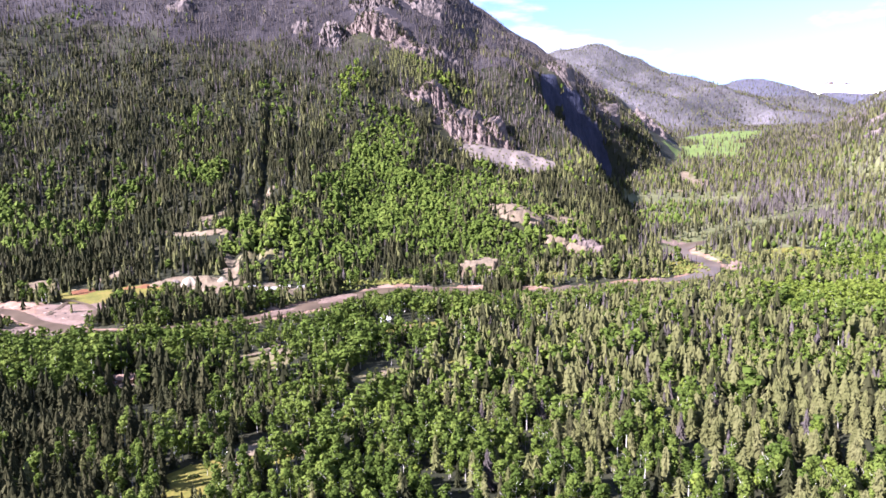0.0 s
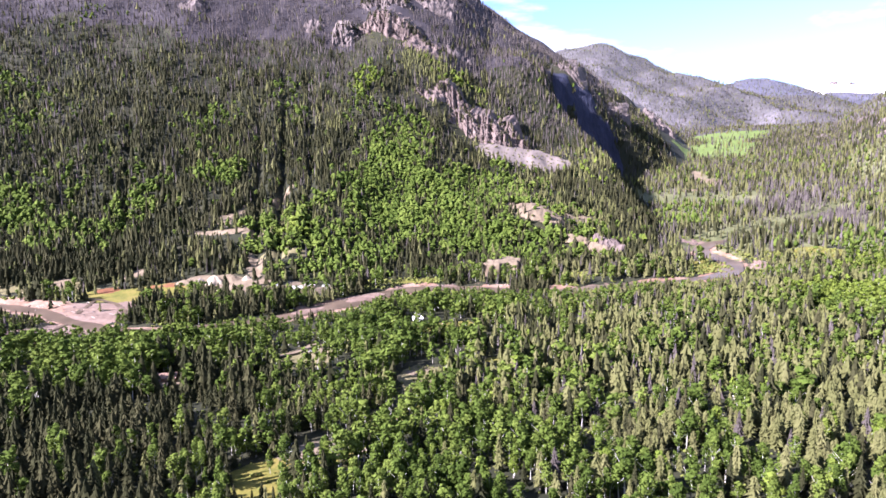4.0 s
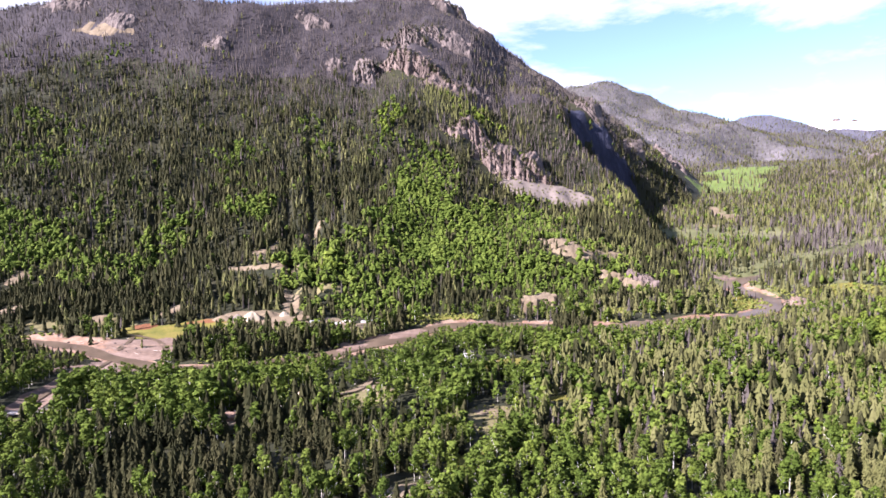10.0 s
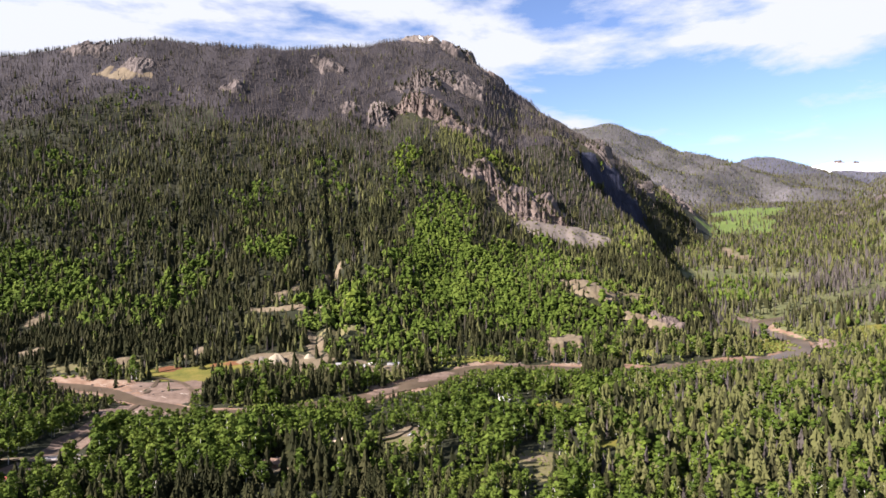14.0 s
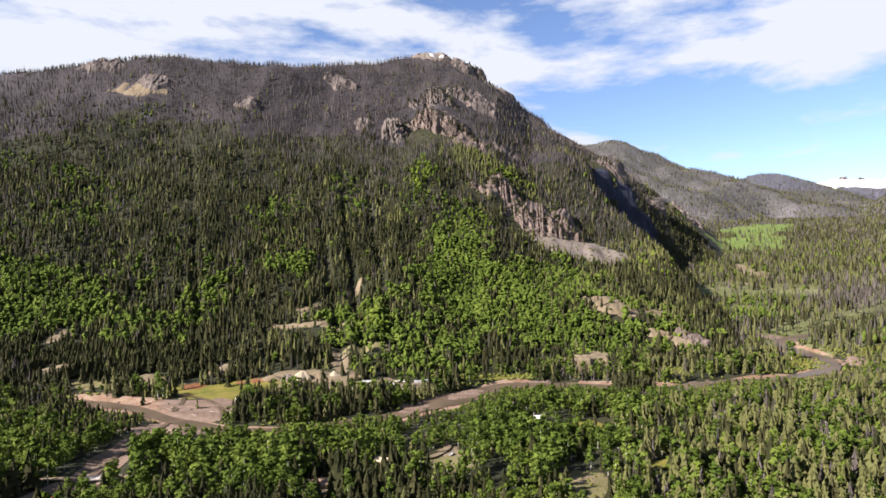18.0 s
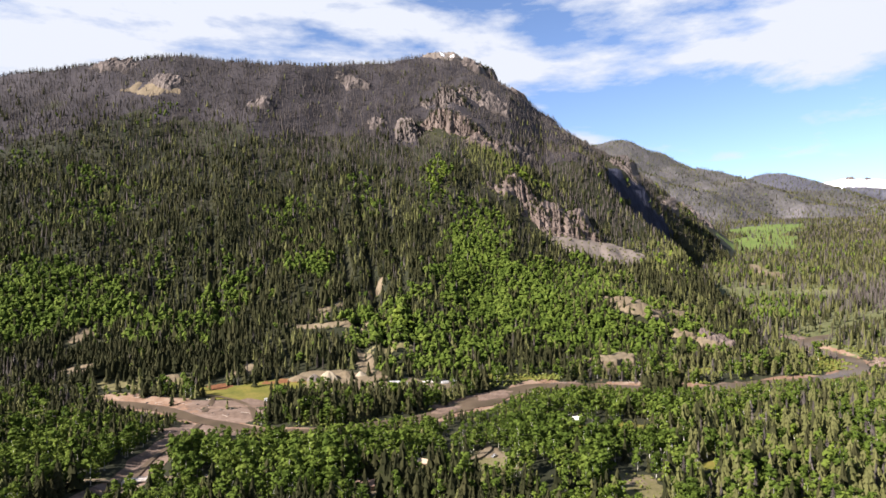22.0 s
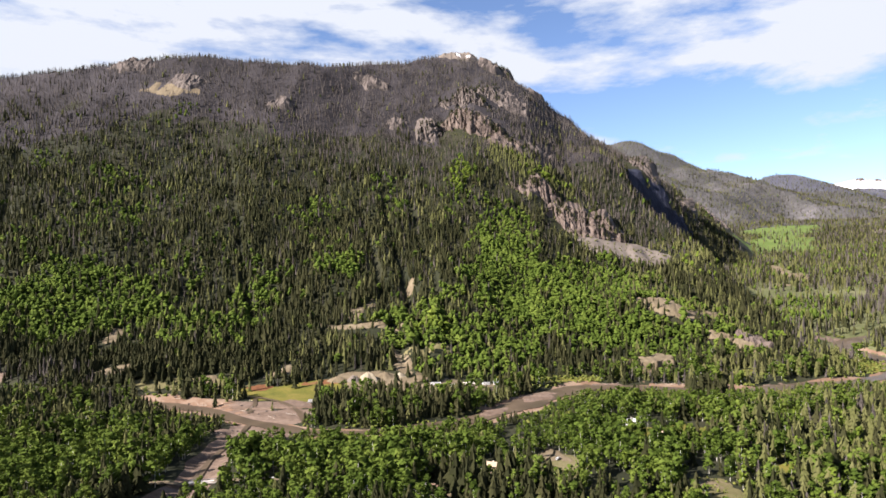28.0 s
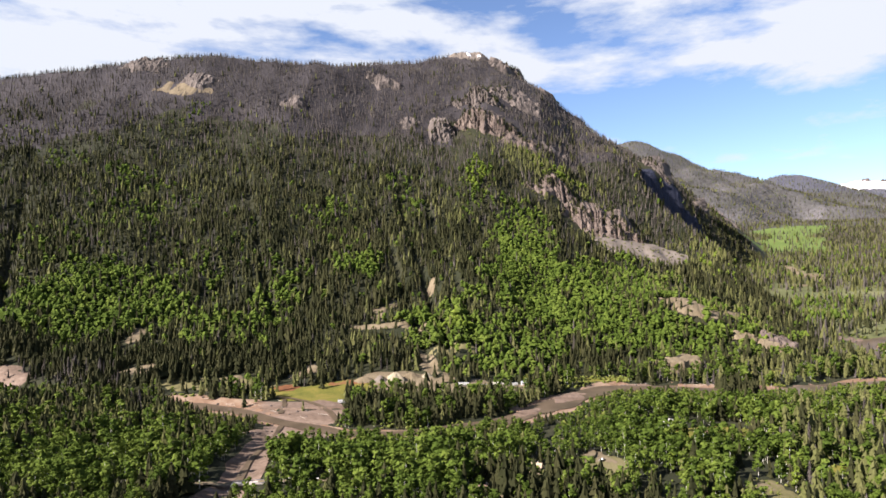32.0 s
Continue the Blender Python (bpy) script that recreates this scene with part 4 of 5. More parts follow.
LOGS = [log_mesh(i) for i in range(3)]
for i in range(46):
    place, size, turn, mat, label = BARS[spread.choice((0, 0, 1, 1, 2, 3, 7, 8, 9))]
    a, r = spread.uniform(0, 6.28), spread.uniform(0.2, 0.9)
    c, s = math.cos(radians(turn)), math.sin(radians(turn))
    u, v = size[0] * r * math.cos(a), size[1] * r * math.sin(a)
    px, py = place[0] + c * u - s * v, place[1] + s * u + c * v
    ob = new("drift_log", LOGS[i % 3])
    k = spread.uniform(0.5, 1.0)
    ob.matrix_world = Matrix.LocRotScale(Vector((px, py, float(land(px, py)) + 0.62)), Euler((0, spread.uniform(-0.03, 0.03), turn * 0.017 + spread.uniform(-0.5, 0.5))), Vector((k, k, k)))
    tagged(ob, "bleached drift log stranded on a gravel bar", "log", "logs on the bars", "thing")

# ---- trees ----
rng = np.random.default_rng(7)


def prism(r0, r1, z0, z1, sides, bend=(0, 0)):
    a = np.arange(sides) * 2 * math.pi / sides
    low = np.stack([r0 * np.cos(a), r0 * np.sin(a), np.full(sides, z0)], 1)
    top = np.stack([r1 * np.cos(a) + bend[0], r1 * np.sin(a) + bend[1], np.full(sides, z1)], 1)
    f = []
    for i in range(sides):
        j = (i + 1) % sides
        f += [(i, j, sides + j), (i, sides + j, sides + i)]
    return np.concatenate([low, top]), np.array(f)


def gather(pieces):
    """Joins (verts, tris, slot) into one template."""
    vs, fs, ms, n = [], [], [], 0
    for v, f, slot in pieces:
        vs.append(v)
        fs.append(np.asarray(f) + n)
        ms.append(np.full(len(f), slot))
        n += len(v)
    return np.concatenate(vs), np.concatenate(fs), np.concatenate(ms)


def conifer(tiers, points, width, low=0.06, trunk=4, ragged=0.3, power=0.8):
    """A narrow spire, one unit high: jagged skirts of branches round a tapered trunk."""
    parts = []
    if trunk:
        parts.append((*prism(0.013, 0.003, 0, 0.96, trunk), 1))
    for i in range(tiers):
        f = i / tiers
        z0 = low + (1 - low) * f
        z1 = min(1.0, z0 + (1 - low) * 1.75 / tiers) if i < tiers - 1 else 1.0
        r = width * (1 - f) ** power * rng.uniform(0.85, 1.15) + 0.008
        n = points * 2
        a = np.arange(n) * 2 * math.pi / n + rng.uniform(0, 6)
        rr = r * np.where(np.arange(n) % 2, 0.66, 1.0) * rng.uniform(1 - ragged, 1 + ragged, n)
        zz = z0 + np.where(np.arange(n) % 2, 0.03, -0.012) + rng.uniform(-0.02, 0.02, n)
        v = np.concatenate([np.stack([rr * np.cos(a), rr * np.sin(a), zz], 1), [[rng.uniform(-0.006, 0.006), rng.uniform(-0.006, 0.006), z1]]])
        parts.append((v, [(k, (k + 1) % n, n) for k in range(n)], 0))
    return gather(parts)


def aspen(cards, width, size, low=0.17, trunk=4, limbs=3):
    """A leafy tree, one unit high: pale stem, some limbs, and a loose crown of leaf clusters."""
    parts = []
    if trunk:
        parts.append((*prism(0.011, 0.003, 0, 0.85, trunk, rng.uniform(-0.03, 0.03, 2)), 1))
        for i in range(limbs):
            z, a = rng.uniform(0.35, 0.6), rng.uniform(0, 6.3)
            v, f = prism(0.007, 0.002, z, z + 0.22, 3, (width * 0.8 * math.cos(a), width * 0.8 * math.sin(a)))
            parts.append((v, f, 1))
    lobes = [(rng.uniform(-0.5, 0.5) * width, rng.uniform(-0.5, 0.5) * width, low + 0.1 + (0.85 - low) * (k + rng.uniform(0, 1)) / 6, rng.uniform(0.45, 0.75)) for k in range(6)]
    for i in range(cards):
        lx, ly, lz, lr = lobes[i % 6]
        d = rng.normal(size=3)
        d /= np.linalg.norm(d)
        taper = 1 - 0.6 * abs(lz - 0.5) / 0.5
        lr = lr * (1.15 - 0.5 * abs(lz - 0.5) / 0.5)
        c = np.array([lx * taper, ly * taper, lz]) + d * np.array([width, width, 0.27]) * lr * rng.uniform(0.55, 1.0)
        c[2] = np.clip(c[2], low, 1.0)
        nrm = d + rng.normal(size=3) * 0.45
        nrm /= np.linalg.norm(nrm)
        u = np.cross(nrm, rng.normal(size=3))
        u /= np.linalg.norm(u)
        w = np.cross(nrm, u)
        s = size * rng.uniform(0.7, 1.3)
        v = np.array([c - u * s - w * s * 0.6, c + u * s * 0.7 - w * s, c + u * s + w * s * 0.5, c - u * s * 0.6 + w * s])
        v += nrm * np.array([0.25, -0.2, 0.25, -0.2])[:, None] * s
        parts.append((v, [(0, 1, 2), (0, 2, 3)], 0))
    return gather(parts)


def tuft(lumps, width, low=0.12):
    """A small far leafy crown: a few knobbly eight-sided lumps."""
    parts = []
    for i in range(lumps):
        c = np.array([*(rng.uniform(-0.5, 0.5, 2) * width * (lumps > 1)), 0.5 + (i - (lumps - 1) / 2) * 0.5 / max(lumps, 1)])
        r = width * rng.uniform(0.75, 1.05)
        h = (1 - low) / (lumps + 1) * 1.15 if lumps > 1 else 0.48
        v = np.array([[1, 0, 0], [0, 1, 0], [-1, 0, 0], [0, -1, 0], [0, 0, 1], [0, 0, -1]], float) * (r, r, h) * rng.uniform(0.75, 1.25, (6, 1)) + c
        f = [(0, 1, 4), (1, 2, 4), (2, 3, 4), (3, 0, 4), (1, 0, 5), (2, 1, 5), (3, 2, 5), (0, 3, 5)]
        parts.append((v, f, 0))
    return gather(parts)


def plant(name, spots, heights, templates, mats, label, category="trees", girth=(0.75, 1.4), smooth=False):
    """One object of many trees that nobody would count."""
    which = rng.integers(0, len(templates), len(spots))
    vs, fs, ms, ts, n = [], [], [], [], 0
    for k, (tv, tf, tm) in enumerate(templates):
        sel = np.nonzero(which == k)[0]
        if not len(sel):
            continue
        a = rng.uniform(0, 2 * math.pi, len(sel))
        h = heights[sel]
        g = h * rng.uniform(*girth, len(sel))
        lean = rng.normal(0, 0.025, (len(sel), 2))
        x = (tv[None, :, 0] * np.cos(a)[:, None] - tv[None, :, 1] * np.sin(a)[:, None]) * g[:, None] + spots[sel, 0, None] + lean[:, :1] * tv[None, :, 2] * h[:, None]
        y = (tv[None, :, 0] * np.sin(a)[:, None] + tv[None, :, 1] * np.cos(a)[:, None]) * g[:, None] + spots[sel, 1, None] + lean[:, 1:] * tv[None, :, 2] * h[:, None]
        z = tv[None, :, 2] * h[:, None] + spots[sel, 2, None] - 0.25
        vs.append(np.stack([x, y, z], -1).reshape(-1, 3))
        fs.append((tf[None] + (np.arange(len(sel)) * len(tv))[:, None, None] + n).reshape(-1, 3))
        ms.append(np.tile(tm, len(sel)))
        ts.append(np.repeat(rng.uniform(0, 1, len(sel)), len(tv)))
        n += len(sel) * len(tv)
    if not vs:
        return None
    me = mesh_from(name, np.concatenate(vs), np.concatenate(fs), mats, np.concatenate(ms), np.concatenate(ts), smooth)
    return tagged(new(name, me), label, category, kind="stuff")


SINGLE = {"spruce_forest": ("spruce_tree", "dark green spruce with a narrow pointed crown", "spruce"), "fir_forest": ("fir_tree", "olive green fir with a ragged pointed crown", "fir"),
          "aspen_forest": ("aspen_tree", "leafy green aspen with a pale stem", "aspen"), "dead_forest": ("dead_spruce", "grey-brown dead spruce still standing", "dead tree")}


def single_trees(what, spots, heights, temps, mats, label):
    slim, stout = (0.95, 1.5) if what == "aspen_forest" else (0.75, 1.2)
    name, text, category = SINGLE[what]
    if "lime" in label:
        text = "lime green leafy aspen with a pale stem"
    made = []
    for tv, tf, tm in temps:
        pieces = []
        for slot, part_name in ((1, "trunk"), (0, "crown")):
            f = tf[tm == slot]
            used, back = np.unique(f, return_inverse=True)
            pieces.append((part_name, mesh_from(part_name, tv[used], back.reshape(-1, 3), [mats[slot]])))
        made.append(pieces)
    for p, h in zip(spots, heights):
        root = new(name)
        root.empty_display_size = 0.5
        g = h * rng.uniform(slim, stout)
        root.matrix_world = Matrix.LocRotScale(Vector((*p[:2], p[2] - 0.2)), Euler((rng.normal(0, 0.02), rng.normal(0, 0.02), rng.uniform(0, 6.28))), Vector((g, g, h)))
        tagged(root, text, category, group="trees on the valley floor", kind="thing")
        for part_name, me in made[rng.integers(0, len(made))]:
            ob = new(part_name, me)
            ob.parent = root


def in_view(x, y, margin=25.0):
    """Within the wedge of land that the flight overlooks."""
    left = (x + 228) + y * math.tan(radians(42.5)) + margin
    right = y * math.tan(radians(29.0)) + margin - x
    return (left > 0) & (right > 0)


def scatter(x0, x1, y0, y1, gap):
    nx, ny = int((x1 - x0) / gap), int((y1 - y0) / gap)
    x, y = np.meshgrid(np.arange(nx), np.arange(ny))
    x = x0 + (x + 0.5 * (y % 2) + rng.uniform(-0.42, 0.42, x.shape)) * gap
    y = y0 + (y + rng.uniform(-0.42, 0.42, y.shape)) * gap
    x, y = x.ravel(), y.ravel()
    ok = in_view(x, y)
    return x[ok], y[ok]


T_CON_HI = [conifer(8, 7, rng.uniform(0.15, 0.23), ragged=0.4) for _ in range(6)]
T_CON_NEAR = [conifer(13, 9, rng.uniform(0.15, 0.22), trunk=6, ragged=0.4) for _ in range(6)]
T_ASP_NEAR = [aspen(420, 0.19, 0.024, low=0.28, trunk=6, limbs=6) for _ in range(7)]
T_CON_MID = [conifer(5, 5, rng.uniform(0.17, 0.24), trunk=3, ragged=0.4) for _ in range(6)]
T_CON_LOW = [conifer(3, 4, rng.uniform(0.16, 0.22), trunk=0, low=0.02) for _ in range(6)]
T_CON_FAR = [conifer(2, 3, rng.uniform(0.15, 0.2), trunk=0, low=0.0) for _ in range(5)]
T_DEAD_LOW = [conifer(2, 4, rng.uniform(0.10, 0.14), trunk=0, low=0.03, ragged=0.5) for _ in range(5)]
T_FIR_HI = [conifer(8, 7, rng.uniform(0.14, 0.2), low=0.1, ragged=0.45, power=0.45) for _ in range(6)]
T_FIR_NEAR = [conifer(13, 9, rng.uniform(0.14, 0.19), low=0.1, trunk=6, ragged=0.5, power=0.45) for _ in range(6)]
T_FIR_MID = [conifer(5, 5, rng.uniform(0.15, 0.21), low=0.08, trunk=3, ragged=0.45, power=0.45) for _ in range(6)]
T_ASP_HI = [aspen(180, 0.20, 0.032, low=0.28) for _ in range(6)]
T_ASP_MID = [aspen(76, 0.22, 0.050, limbs=0, trunk=3) for _ in range(6)]
T_ASP_LOW = [tuft(4, 0.23, 0.05) for _ in range(6)]
T_ASP_FAR = [tuft(1, 0.25) for _ in range(5)]


def clear(x, y):
    """False where no tree stands: water, bars, meadows, crags, tracks."""
    ok = np.ones(len(x), bool)
    for line, half in ((RIVER, 17), (CREEK, 19)):
        slim = river_width(x) if line is RIVER else 1.0
        ok &= along(x, y, line)[0] > half * slim * (1 + 0.3 * fractal(x, y, 45, 2, 13))
    d = y - np.interp(x, TOE_X, TOE_Y)
    for gx, lean, depth in GULLIES:
        ok &= ~((np.abs(x - gx - lean * (d - 250) - 7 * fractal(x, y, 60, 3, 15)) < 1.6 + 2.5 * fractal(x, y, 50, 2, 16)) & (d > 190) & (d < 560))
    thin = rng.uniform(0, 1, len(x))
    for cx, cy, rx, ry, c, s, wild, seed, size, odd in CLEARED:
        u, v = (c * (x - cx) + s * (y - cy)) / rx, (-s * (x - cx) + c * (y - cy)) / ry
        near = (np.abs(u) < 1.6) & (np.abs(v) < 1.6)
        if near.any():
            i = np.nonzero(near)[0]
            fill = 1 - np.hypot(u[i], v[i]) + wild * fractal(x[i], y[i], size, 4, seed)
            # the odd tree stands on a bar or a ledge
            ok[i] &= (fill < 0.02) | (thin[i] < odd)
    return ok


def zone(x, y, cx, cy, rx, ry, soft=0.35, seed=401):
    """How far a place lies inside an uneven patch of one kind of wood."""
    return 1 - np.hypot((x - cx) / rx, (y - cy) / ry) + soft * fractal(x, y, 60, 3, seed) + 0.35 * fractal(x, y, 17, 2, seed + 60) > 0


# (x, y, half width, half depth, share) of each kind of wood
ASPEN_WOODS = [(-764, 812, 125, 73, 0.86), (-592, 785, 85, 55, 0.62), (-864, 825, 55, 45, 0.86), (-555, 856, 34, 58, 0.7), (-166, 905, 115, 90, 0.82), (-70, 1030, 110, 95, 0.78), (-218, 999, 55, 110, 0.82),
               (-20, 860, 120, 55, 0.72), (-330, 800, 60, 45, 0.8), (-255, 790, 60, 55, 0.75), (40, 950, 80, 60, 0.6), (-225, 1120, 50, 90, 0.7), (-514, 407, 90, 60, 0.9), (-309, 439, 120, 80, 0.93), (-140, 460, 90, 75, 0.88),
               (-80, 600, 130, 60, 0.8), (-6, 262, 110, 30, 0.72), (-60, 300, 70, 45, 0.7), (447, 884, 50, 80, 0.8), (264, 1117, 50, 70, 0.55), (330, 1230, 60, 50, 0.5), (-467, 940, 27, 36, 0.9), (-305, 874, 20, 24, 0.85), (-459, 1217, 30, 26, 0.6), (-250, 1180, 30, 40, 0.5), (-317, 1254, 26, 90, 0.5), (-560, 1110, 30, 40, 0.5), (-430, 1160, 34, 30, 0.4),
               (-1102, 1163, 40, 24, 0.6), (-946, 1137, 62, 33, 0.5), (-890, 1066, 62, 20, 0.5), (-937, 1367, 18, 34, 0.5), (-850, 1010, 40, 30, 0.5), (-200, 730, 120, 22, 0.5), (300, 560, 110, 60, 0.5)]
LIME_WOODS = [(311, 640, 80, 60, 1.0), (400, 778, 60, 45, 0.85), (-317, 1254, 18, 80, 0.6), (-310, 818, 26, 24, 0.35), (-48, 262, 18, 12, 0.8), (-165, 1395, 75, 45, 0.2), (90, 1200, 90, 60, 0.1)]
SPRUCE_WOODS = [(-325, 566, 90, 34, 0.66), (-688, 697, 210, 40, 0.72), (330, 1010, 110, 60, 0.6), (-491, 831, 45, 80, 0.7), (-228, 290, 80, 90, 0.8), (-589, 566, 160, 55, 0.5), (60, 820, 60, 30, 0.4)]
OLIVE_WOODS = [(-178, 1390, 95, 60, 0.85), (88, 1233, 110, 70, 0.7), (40, 1047, 75, 80, 0.4), (-589, 561, 150, 60, 0.5), (-110, 1330, 80, 30, 0.5)]
DEAD_WOODS = [(450, 1138, 75, 110, 0.78), (-820, 665, 120, 25, 0.5), (560, 1350, 120, 90, 0.4), (15, 1400, 105, 130, 0.6), (-60, 1530, 130, 90, 0.6), (90, 1300, 60, 70, 0.35), (-589, 561, 150, 60, 0.16)]
LONE_LIME = [(-10, 320, 170, 130, 0.05), (130, 500, 170, 130, 0.05), (60, 940, 90, 70, 0.06)]


def species(x, y, z):
    """0 spruce, 1 olive fir, 2 aspen, 3 dead spruce."""
    n = len(x)
    r, r2 = rng.uniform(0, 1, n), rng.uniform(0, 1, n)
    slope = y > np.interp(x, TOE_X, TOE_Y)
    flank = slope & (x < np.interp(y, FACE_Y, FACE_X))
    # the valley floor: firs on the right-hand side, broadleaves nearer the side stream
    east = np.clip((x + 130 + 60 * fractal(x, y, 90, 2, 71)) / 130, 0, 1)
    clumps = fractal(x, y, 42, 3, 79)
    kind = np.where(r < 0.22 + 0.40 * (1 - east) + 0.25 * clumps, 2, np.where(r2 < 0.2 + 0.6 * east, 1, 0))
    kind = np.where((r > 0.96 - 0.12 * np.clip((y - 300) / 250, 0, 1) - 0.08 * clumps) & (east > 0.3), 3, kind)
    # the slope: spruce with olive patches, and ever more dead wood higher up
    olive = fractal(x, y, 130, 3, 73) > 0.05
    leafy = np.clip((fractal(x, y, 85, 3, 77) - 0.25) * 4, 0, 1)
    hill = np.where(r < 0.03 + 0.22 * leafy * (z < 260), 2, np.where(olive & (r2 < 0.36), 1, np.where(r2 < 0.10, 1, 0)))
    high = z + 75 * fractal(x, y, 190, 4, 67) + 0.06 * (x + 500)
    share = np.interp(high, [60, 200, 300, 380, 460], [0.05, 0.14, 0.36, 0.74, 0.95])
    hill = np.where(rng.uniform(0, 1, n) < share, 3, hill)
    kind = np.where(flank, hill, kind)
    far = slope & ~flank
    kind = np.where(far, np.where(r < 0.04 + 0.16 * (fractal(x, y, 120, 3, 75) > 0.15), 2, np.where(r2 < 0.42, 1, np.where(r2 < 0.70, 0, 3))), kind)
    far_up = far & (z > 150)
    kind = np.where(far_up, np.where(r < 0.03, 2, np.where(r2 < 0.26, 1, np.where(r2 < 0.62, 0, 3))), kind)
    remote = y > 2600
    kind = np.where(remote, np.where(r < 0.04, 2, np.where(r2 < 0.34, 1, np.where(r2 < 0.62, 0, 3))), kind)
    for k, woods in ((2, ASPEN_WOODS), (1, OLIVE_WOODS), (4, LIME_WOODS), (0, SPRUCE_WOODS), (3, DEAD_WOODS), (4, LONE_LIME)):
        for i, (cx, cy, rx, ry, share) in enumerate(woods):
            kind = np.where(zone(x, y, cx, cy, rx, ry, seed=401 + i) & (rng.uniform(0, 1, n) < share), k, kind)
    return kind


def shore(x, y):
    """Trees are young on the near bank and taller away from the water."""
    off, slim = along(x, y, RIVER)[0], river_width(x)
    near_bank = y < np.interp(x, [p[0] for p in RIVER[:21]], [p[1] for p in RIVER[:21]])
    return np.where(near_bank, np.clip(0.26 + off / (115 * slim), 0, 1.0), np.clip(0.5 + off / 70, 0, 1.05))


def forest(name, x, y, near):
    ok = clear(x, y) & ((fractal(x, y, 24, 3, 88) > -0.62) | (y > 700))
    x, y = x[ok], y[ok]
    z = land(x, y)
    kind = species(x, y, z)
    spots = np.stack([x, y, z], 1)
    h = rng.uniform(0.6, 1.2, len(x)) * shore(x, y) * np.clip(1 + 0.28 * fractal(x, y, 26, 2, 91), 0.65, 1.4) * np.clip(1.15 - z / 1500, 0.7, 1)
    con, asp, dead = {"hi": (T_CON_HI, T_ASP_HI, T_CON_HI), "mid": (T_CON_MID, T_ASP_MID, T_CON_MID), "low": (T_CON_LOW, T_ASP_LOW, T_DEAD_LOW), "far": (T_CON_FAR, T_ASP_FAR, T_CON_FAR)}[near]
    for k, tall, temps, mats, what, label in (
        (0, {"hi": 17, "mid": 18.5}.get(near, 16), con, [M_CONIFER, M_BARK], "spruce_forest", "dense dark green spruce forest"),
        (1, {"hi": 15, "mid": 16}.get(near, 14.5), {"hi": T_FIR_HI, "mid": T_FIR_MID}.get(near, con), [M_OLIVE, M_BARK], "fir_forest", "dense olive green fir forest"),
        (2, {"hi": 16.5, "mid": 17, "low": 12.5, "far": 11.5}[near], asp, [M_ASPEN, M_PALE_BARK], "aspen_forest", "bright green aspen forest with pale stems"),
        (4, 13.5, asp, [M_LIME, M_PALE_BARK], "aspen_forest", "lime green young aspen grove with pale stems"),
        (3, {"hi": 15, "mid": 15.5}.get(near, 16.0), dead, [M_DEAD, M_BARK], "dead_forest", "grey-brown dead standing spruce forest"),
    ):
        sel = kind == k
        if k == 2 and near in ("hi", "mid"):
            sel &= rng.uniform(0, 1, len(x)) < 0.76 + 0.4 * fractal(x, y, 15, 2, 92)
        if near == "hi":
            # the trees nearest to the flight stand one by one
            first = np.nonzero(sel & (y > 222) & (x > -215) & (x < 185))[0]
            first = first[np.argsort(y[first])][:{2: 200, 4: 60, 3: 60}.get(k, 280)]
            single_trees(what, spots[first], h[first] * tall, T_ASP_NEAR if k in (2, 4) else T_FIR_NEAR if k == 1 else T_CON_NEAR, mats, label)
            sel[first] = False
        if sel.any():
            plant(what, spots[sel], h[sel] * tall, temps, mats, label + " " + name, "forest", (1.0, 1.6) if k in (2, 4) and near in ("hi", "mid") else (0.85, 1.4) if k in (2, 4) else (0.5, 0.9) if k == 3 else (0.75, 1.25), smooth=k in (2, 4) and near == "far")


x, y = scatter(-700, 260, 200, 360, 5.5)
forest("on the valley floor", x, y, "hi")
x = rng.uniform(-470, 260, 6000)
y = rng.uniform(-230, 203, 6000)
forest("under the flight", x, y, "low")
x, y = scatter(-1000, 500, 360, 860, 5.8)
ok = y < np.interp(x, TOE_X, TOE_Y)
forest("beside the river", x[ok], y[ok], "mid")
x, y = scatter(-2000, 400, 440, 2250, 7.2)
ok = (y > np.interp(x, TOE_X, TOE_Y)) & (x < np.interp(y, FACE_Y, FACE_X)) & (rng.uniform(0, 1, len(x)) < np.interp(y, [1450, 1900], [1, 0.68]))
forest("on the mountain slope", x[ok], y[ok], "low")
x, y = scatter(-1100, 200, 620, 1400, 7.2)
ok = np.zeros(len(x), bool)
for i, (cx, cy, rx, ry, share) in enumerate(ASPEN_WOODS):
    ok |= (share > 0.6) & zone(x, y, cx, cy, rx, ry, seed=401 + i)
ok &= (y > np.interp(x, TOE_X, TOE_Y)) & (x < np.interp(y, FACE_Y, FACE_X))
forest("close together on the slope", x[ok], y[ok], "low")
x, y = scatter(-900, -430, 600, 740, 6.8)
ok = y > np.interp(x, TOE_X, TOE_Y)
forest("at the foot of the slope", x[ok], y[ok], "mid")
x, y = scatter(60, 1700, 720, 2600, 8.8)
ok = (x > np.interp(y, FACE_Y, FACE_X)) & (y > np.where(x < 500, 860, 720))
forest("up the valley", x[ok], y[ok], "far")
x, y = scatter(-200, 2700, 2600, 4850, 15.0)
forest("on the far mountains", x, y, "far")

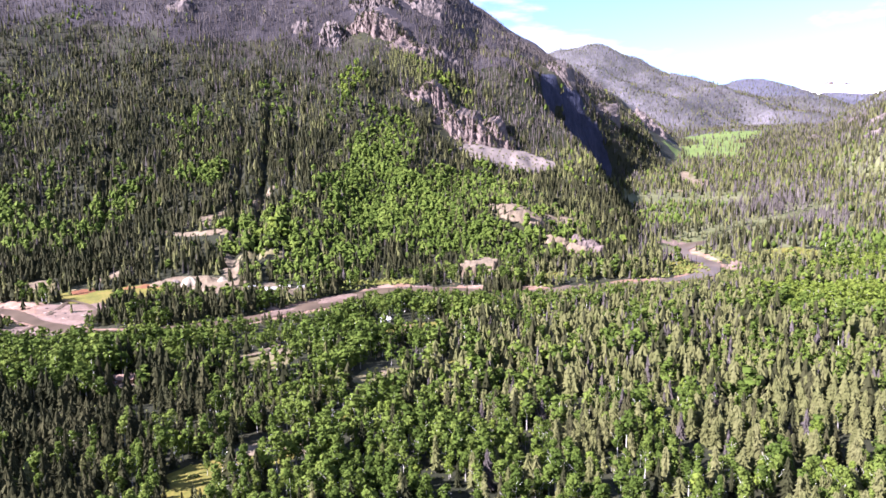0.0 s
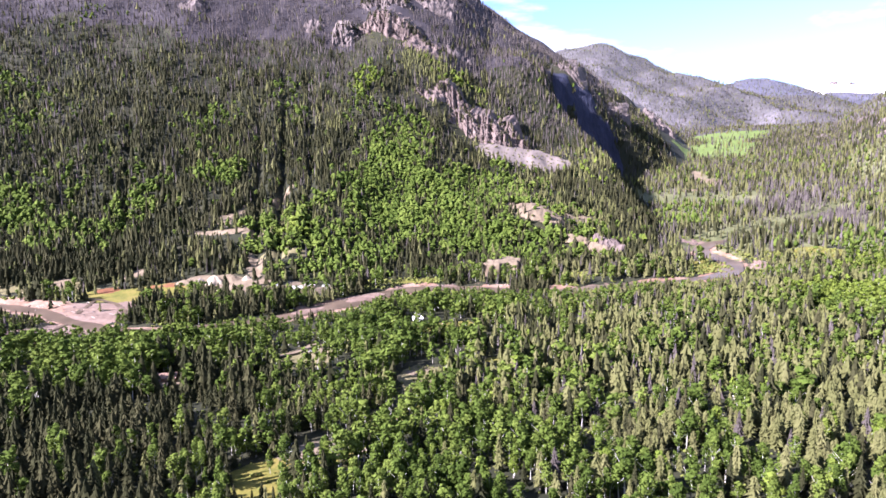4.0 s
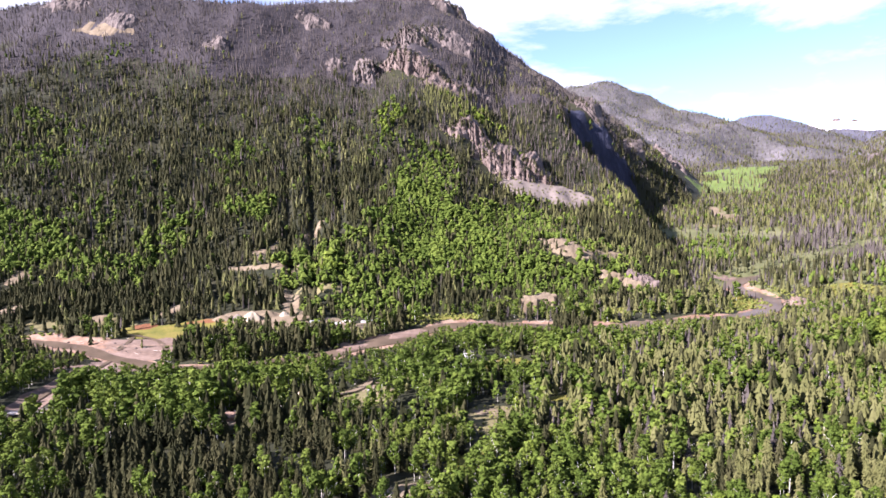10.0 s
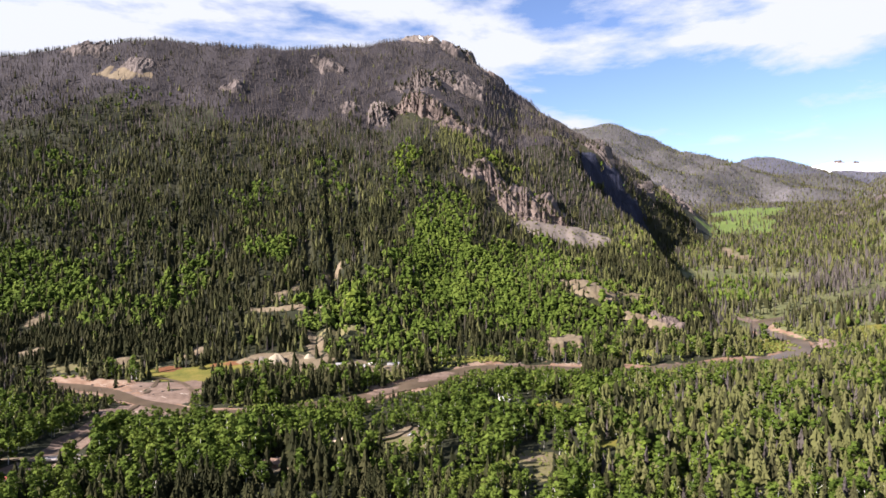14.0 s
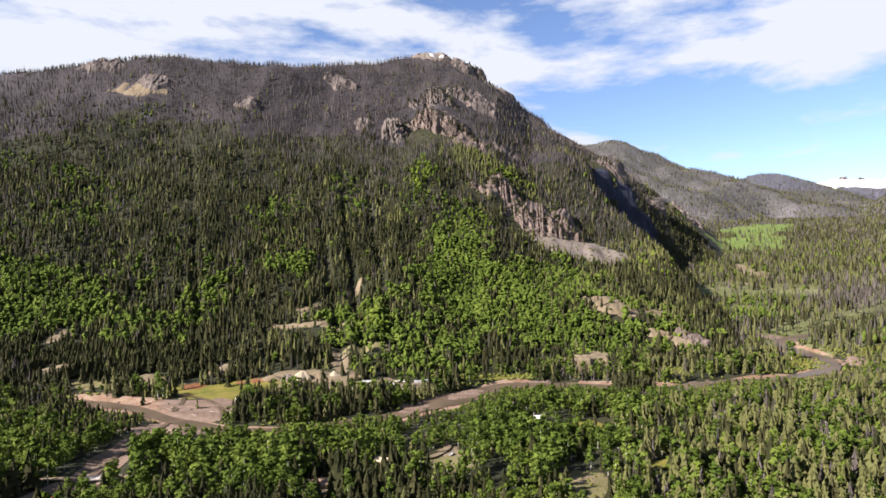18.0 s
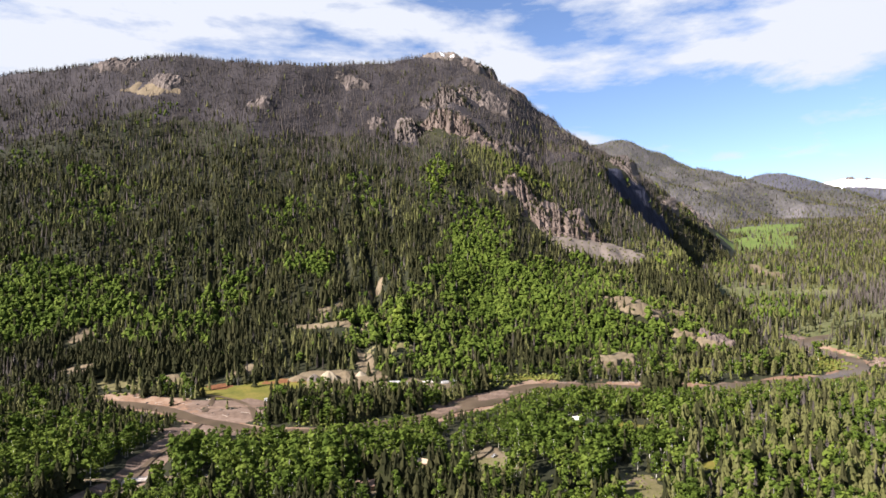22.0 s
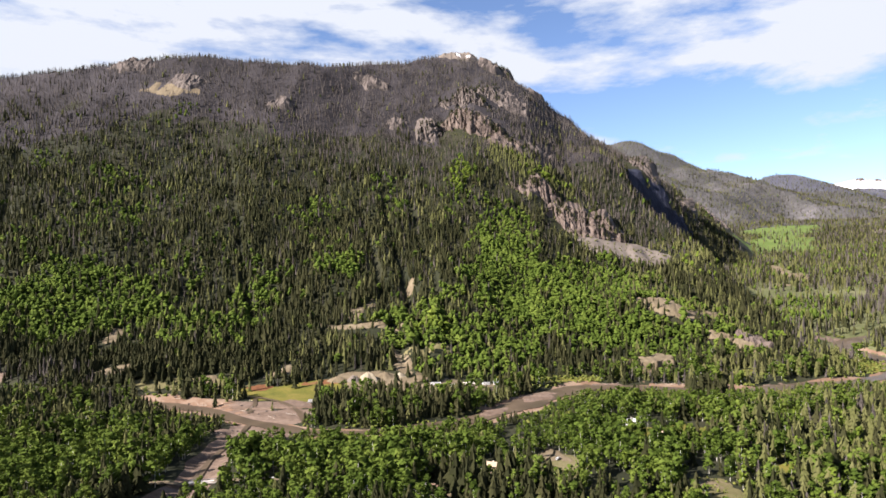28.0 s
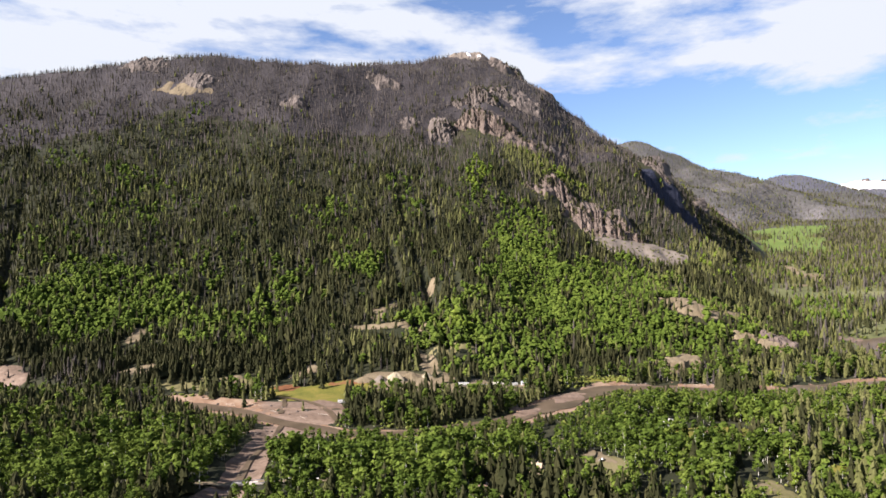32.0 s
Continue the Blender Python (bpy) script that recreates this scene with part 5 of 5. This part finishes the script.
# a close lime grove by the valley's edge, and tall spruces that lean over the bank
x, y = scatter(215, 400, 550, 690, 4.6)
ok = zone(x, y, LIME_WOODS[0][0], LIME_WOODS[0][1], 85, 60, seed=401)
x, y = x[ok], y[ok]
plant("aspen_forest", np.stack([x, y, land(x, y)], 1), rng.uniform(6, 10, len(x)), T_ASP_MID, [M_LIME, M_PALE_BARK], "close lime green thicket of young aspens", "forest")
x, y = rng.uniform(-34, 4, 46), rng.uniform(664, 706, 46)
plant("spruce_forest", np.stack([x, y, land(x, y)], 1), rng.uniform(10, 19, 46), T_CON_MID, [M_CONIFER, M_BARK], "clump of tall dark spruces on the river bank", "forest")

# trees that cling to the ledges of the cliffs
spots = np.array(LEDGES)
plant("spruce_forest", spots, rng.uniform(5, 13, len(spots)), T_CON_LOW, [M_CONIFER, M_BARK], "small dark spruces clinging to cliff ledges", "forest")

# low willows and brush along the water and on the flats
x, y = scatter(-760, 480, 420, 1000, 3.4)
off = along(x, y, RIVER)[0]
slim = river_width(x)
green = (off > 13 * slim) & (off < 40 * slim) & (fractal(x, y, 26, 3, 501) > -0.05)
for place, size, turn, mat, label in MEADOWS:
    if "brush" in label or "willow" in label:
        green |= np.hypot((x - place[0]) / size[0], (y - place[1]) / size[1]) < 1.15
green |= (np.hypot((x + 520) / 60, (y - 596) / 20) < 1) & (rng.uniform(0, 1, len(x)) < 0.06)
for place, size, turn, mat, label in BARS:
    c, s = math.cos(radians(turn)), math.sin(radians(turn))
    u, v = c * (x - place[0]) + s * (y - place[1]), c * (y - place[1]) - s * (x - place[0])
    green &= (np.hypot(u / size[0], v / size[1]) > 0.95) | (rng.uniform(0, 1, len(x)) < 0.03)
ok = green & (rng.uniform(0, 1, len(x)) < 0.55)
x, y = x[ok], y[ok]
plant("willow_brush", np.stack([x, y, land(x, y)], 1), rng.uniform(1.2, 4.0, len(x)), [tuft(2, 0.62, 0.0) for _ in range(4)], [M_BRUSH], "low yellow-green willow brush along the river", "brush", smooth=True)
# low bushes in the clearings of the valley floor
x, y = scatter(-300, 0, 230, 580, 4.2)
ok = ~clear(x, y) & (along(x, y, RIVER)[0] > 34) & (fractal(x, y, 18, 2, 511) > 0.0) & (rng.uniform(0, 1, len(x)) < 0.5)
x, y = x[ok], y[ok]
plant("clearing_brush", np.stack([x, y, land(x, y) + 0.2], 1), rng.uniform(0.6, 2.2, len(x)), [tuft(2, 0.6, 0.0) for _ in range(4)], [M_BRUSH], "low yellow-green brush scattered in forest clearings", "brush", smooth=True)
# bushes dotted over the bare slopes and crags
x, y = scatter(-480, 120, 780, 1500, 6.0)
ok = rng.uniform(0, 1, len(x)) < 0.35
ok &= ~clear(x, y) & (along(x, y, RIVER)[0] > 40)
x, y = x[ok], y[ok]
plant("slope_bushes", np.stack([x, y, land(x, y) + 1.5], 1), rng.uniform(1.5, 4.5, len(x)), [tuft(2, 0.55, 0.0) for _ in range(4)], [M_OLIVE], "scattered olive bushes on bare slopes", "brush", smooth=True)
# undergrowth between the nearest trees
x, y = scatter(-420, 260, 215, 420, 4.6)
ok = clear(x, y) & (rng.uniform(0, 1, len(x)) < 0.4)
x, y = x[ok], y[ok]
plant("undergrowth", np.stack([x, y, land(x, y)], 1), rng.uniform(0.7, 2.4, len(x)), [tuft(1, 0.62, 0.0) for _ in range(6)], [M_BRUSH], "low green undergrowth on the forest floor", "brush", smooth=True)
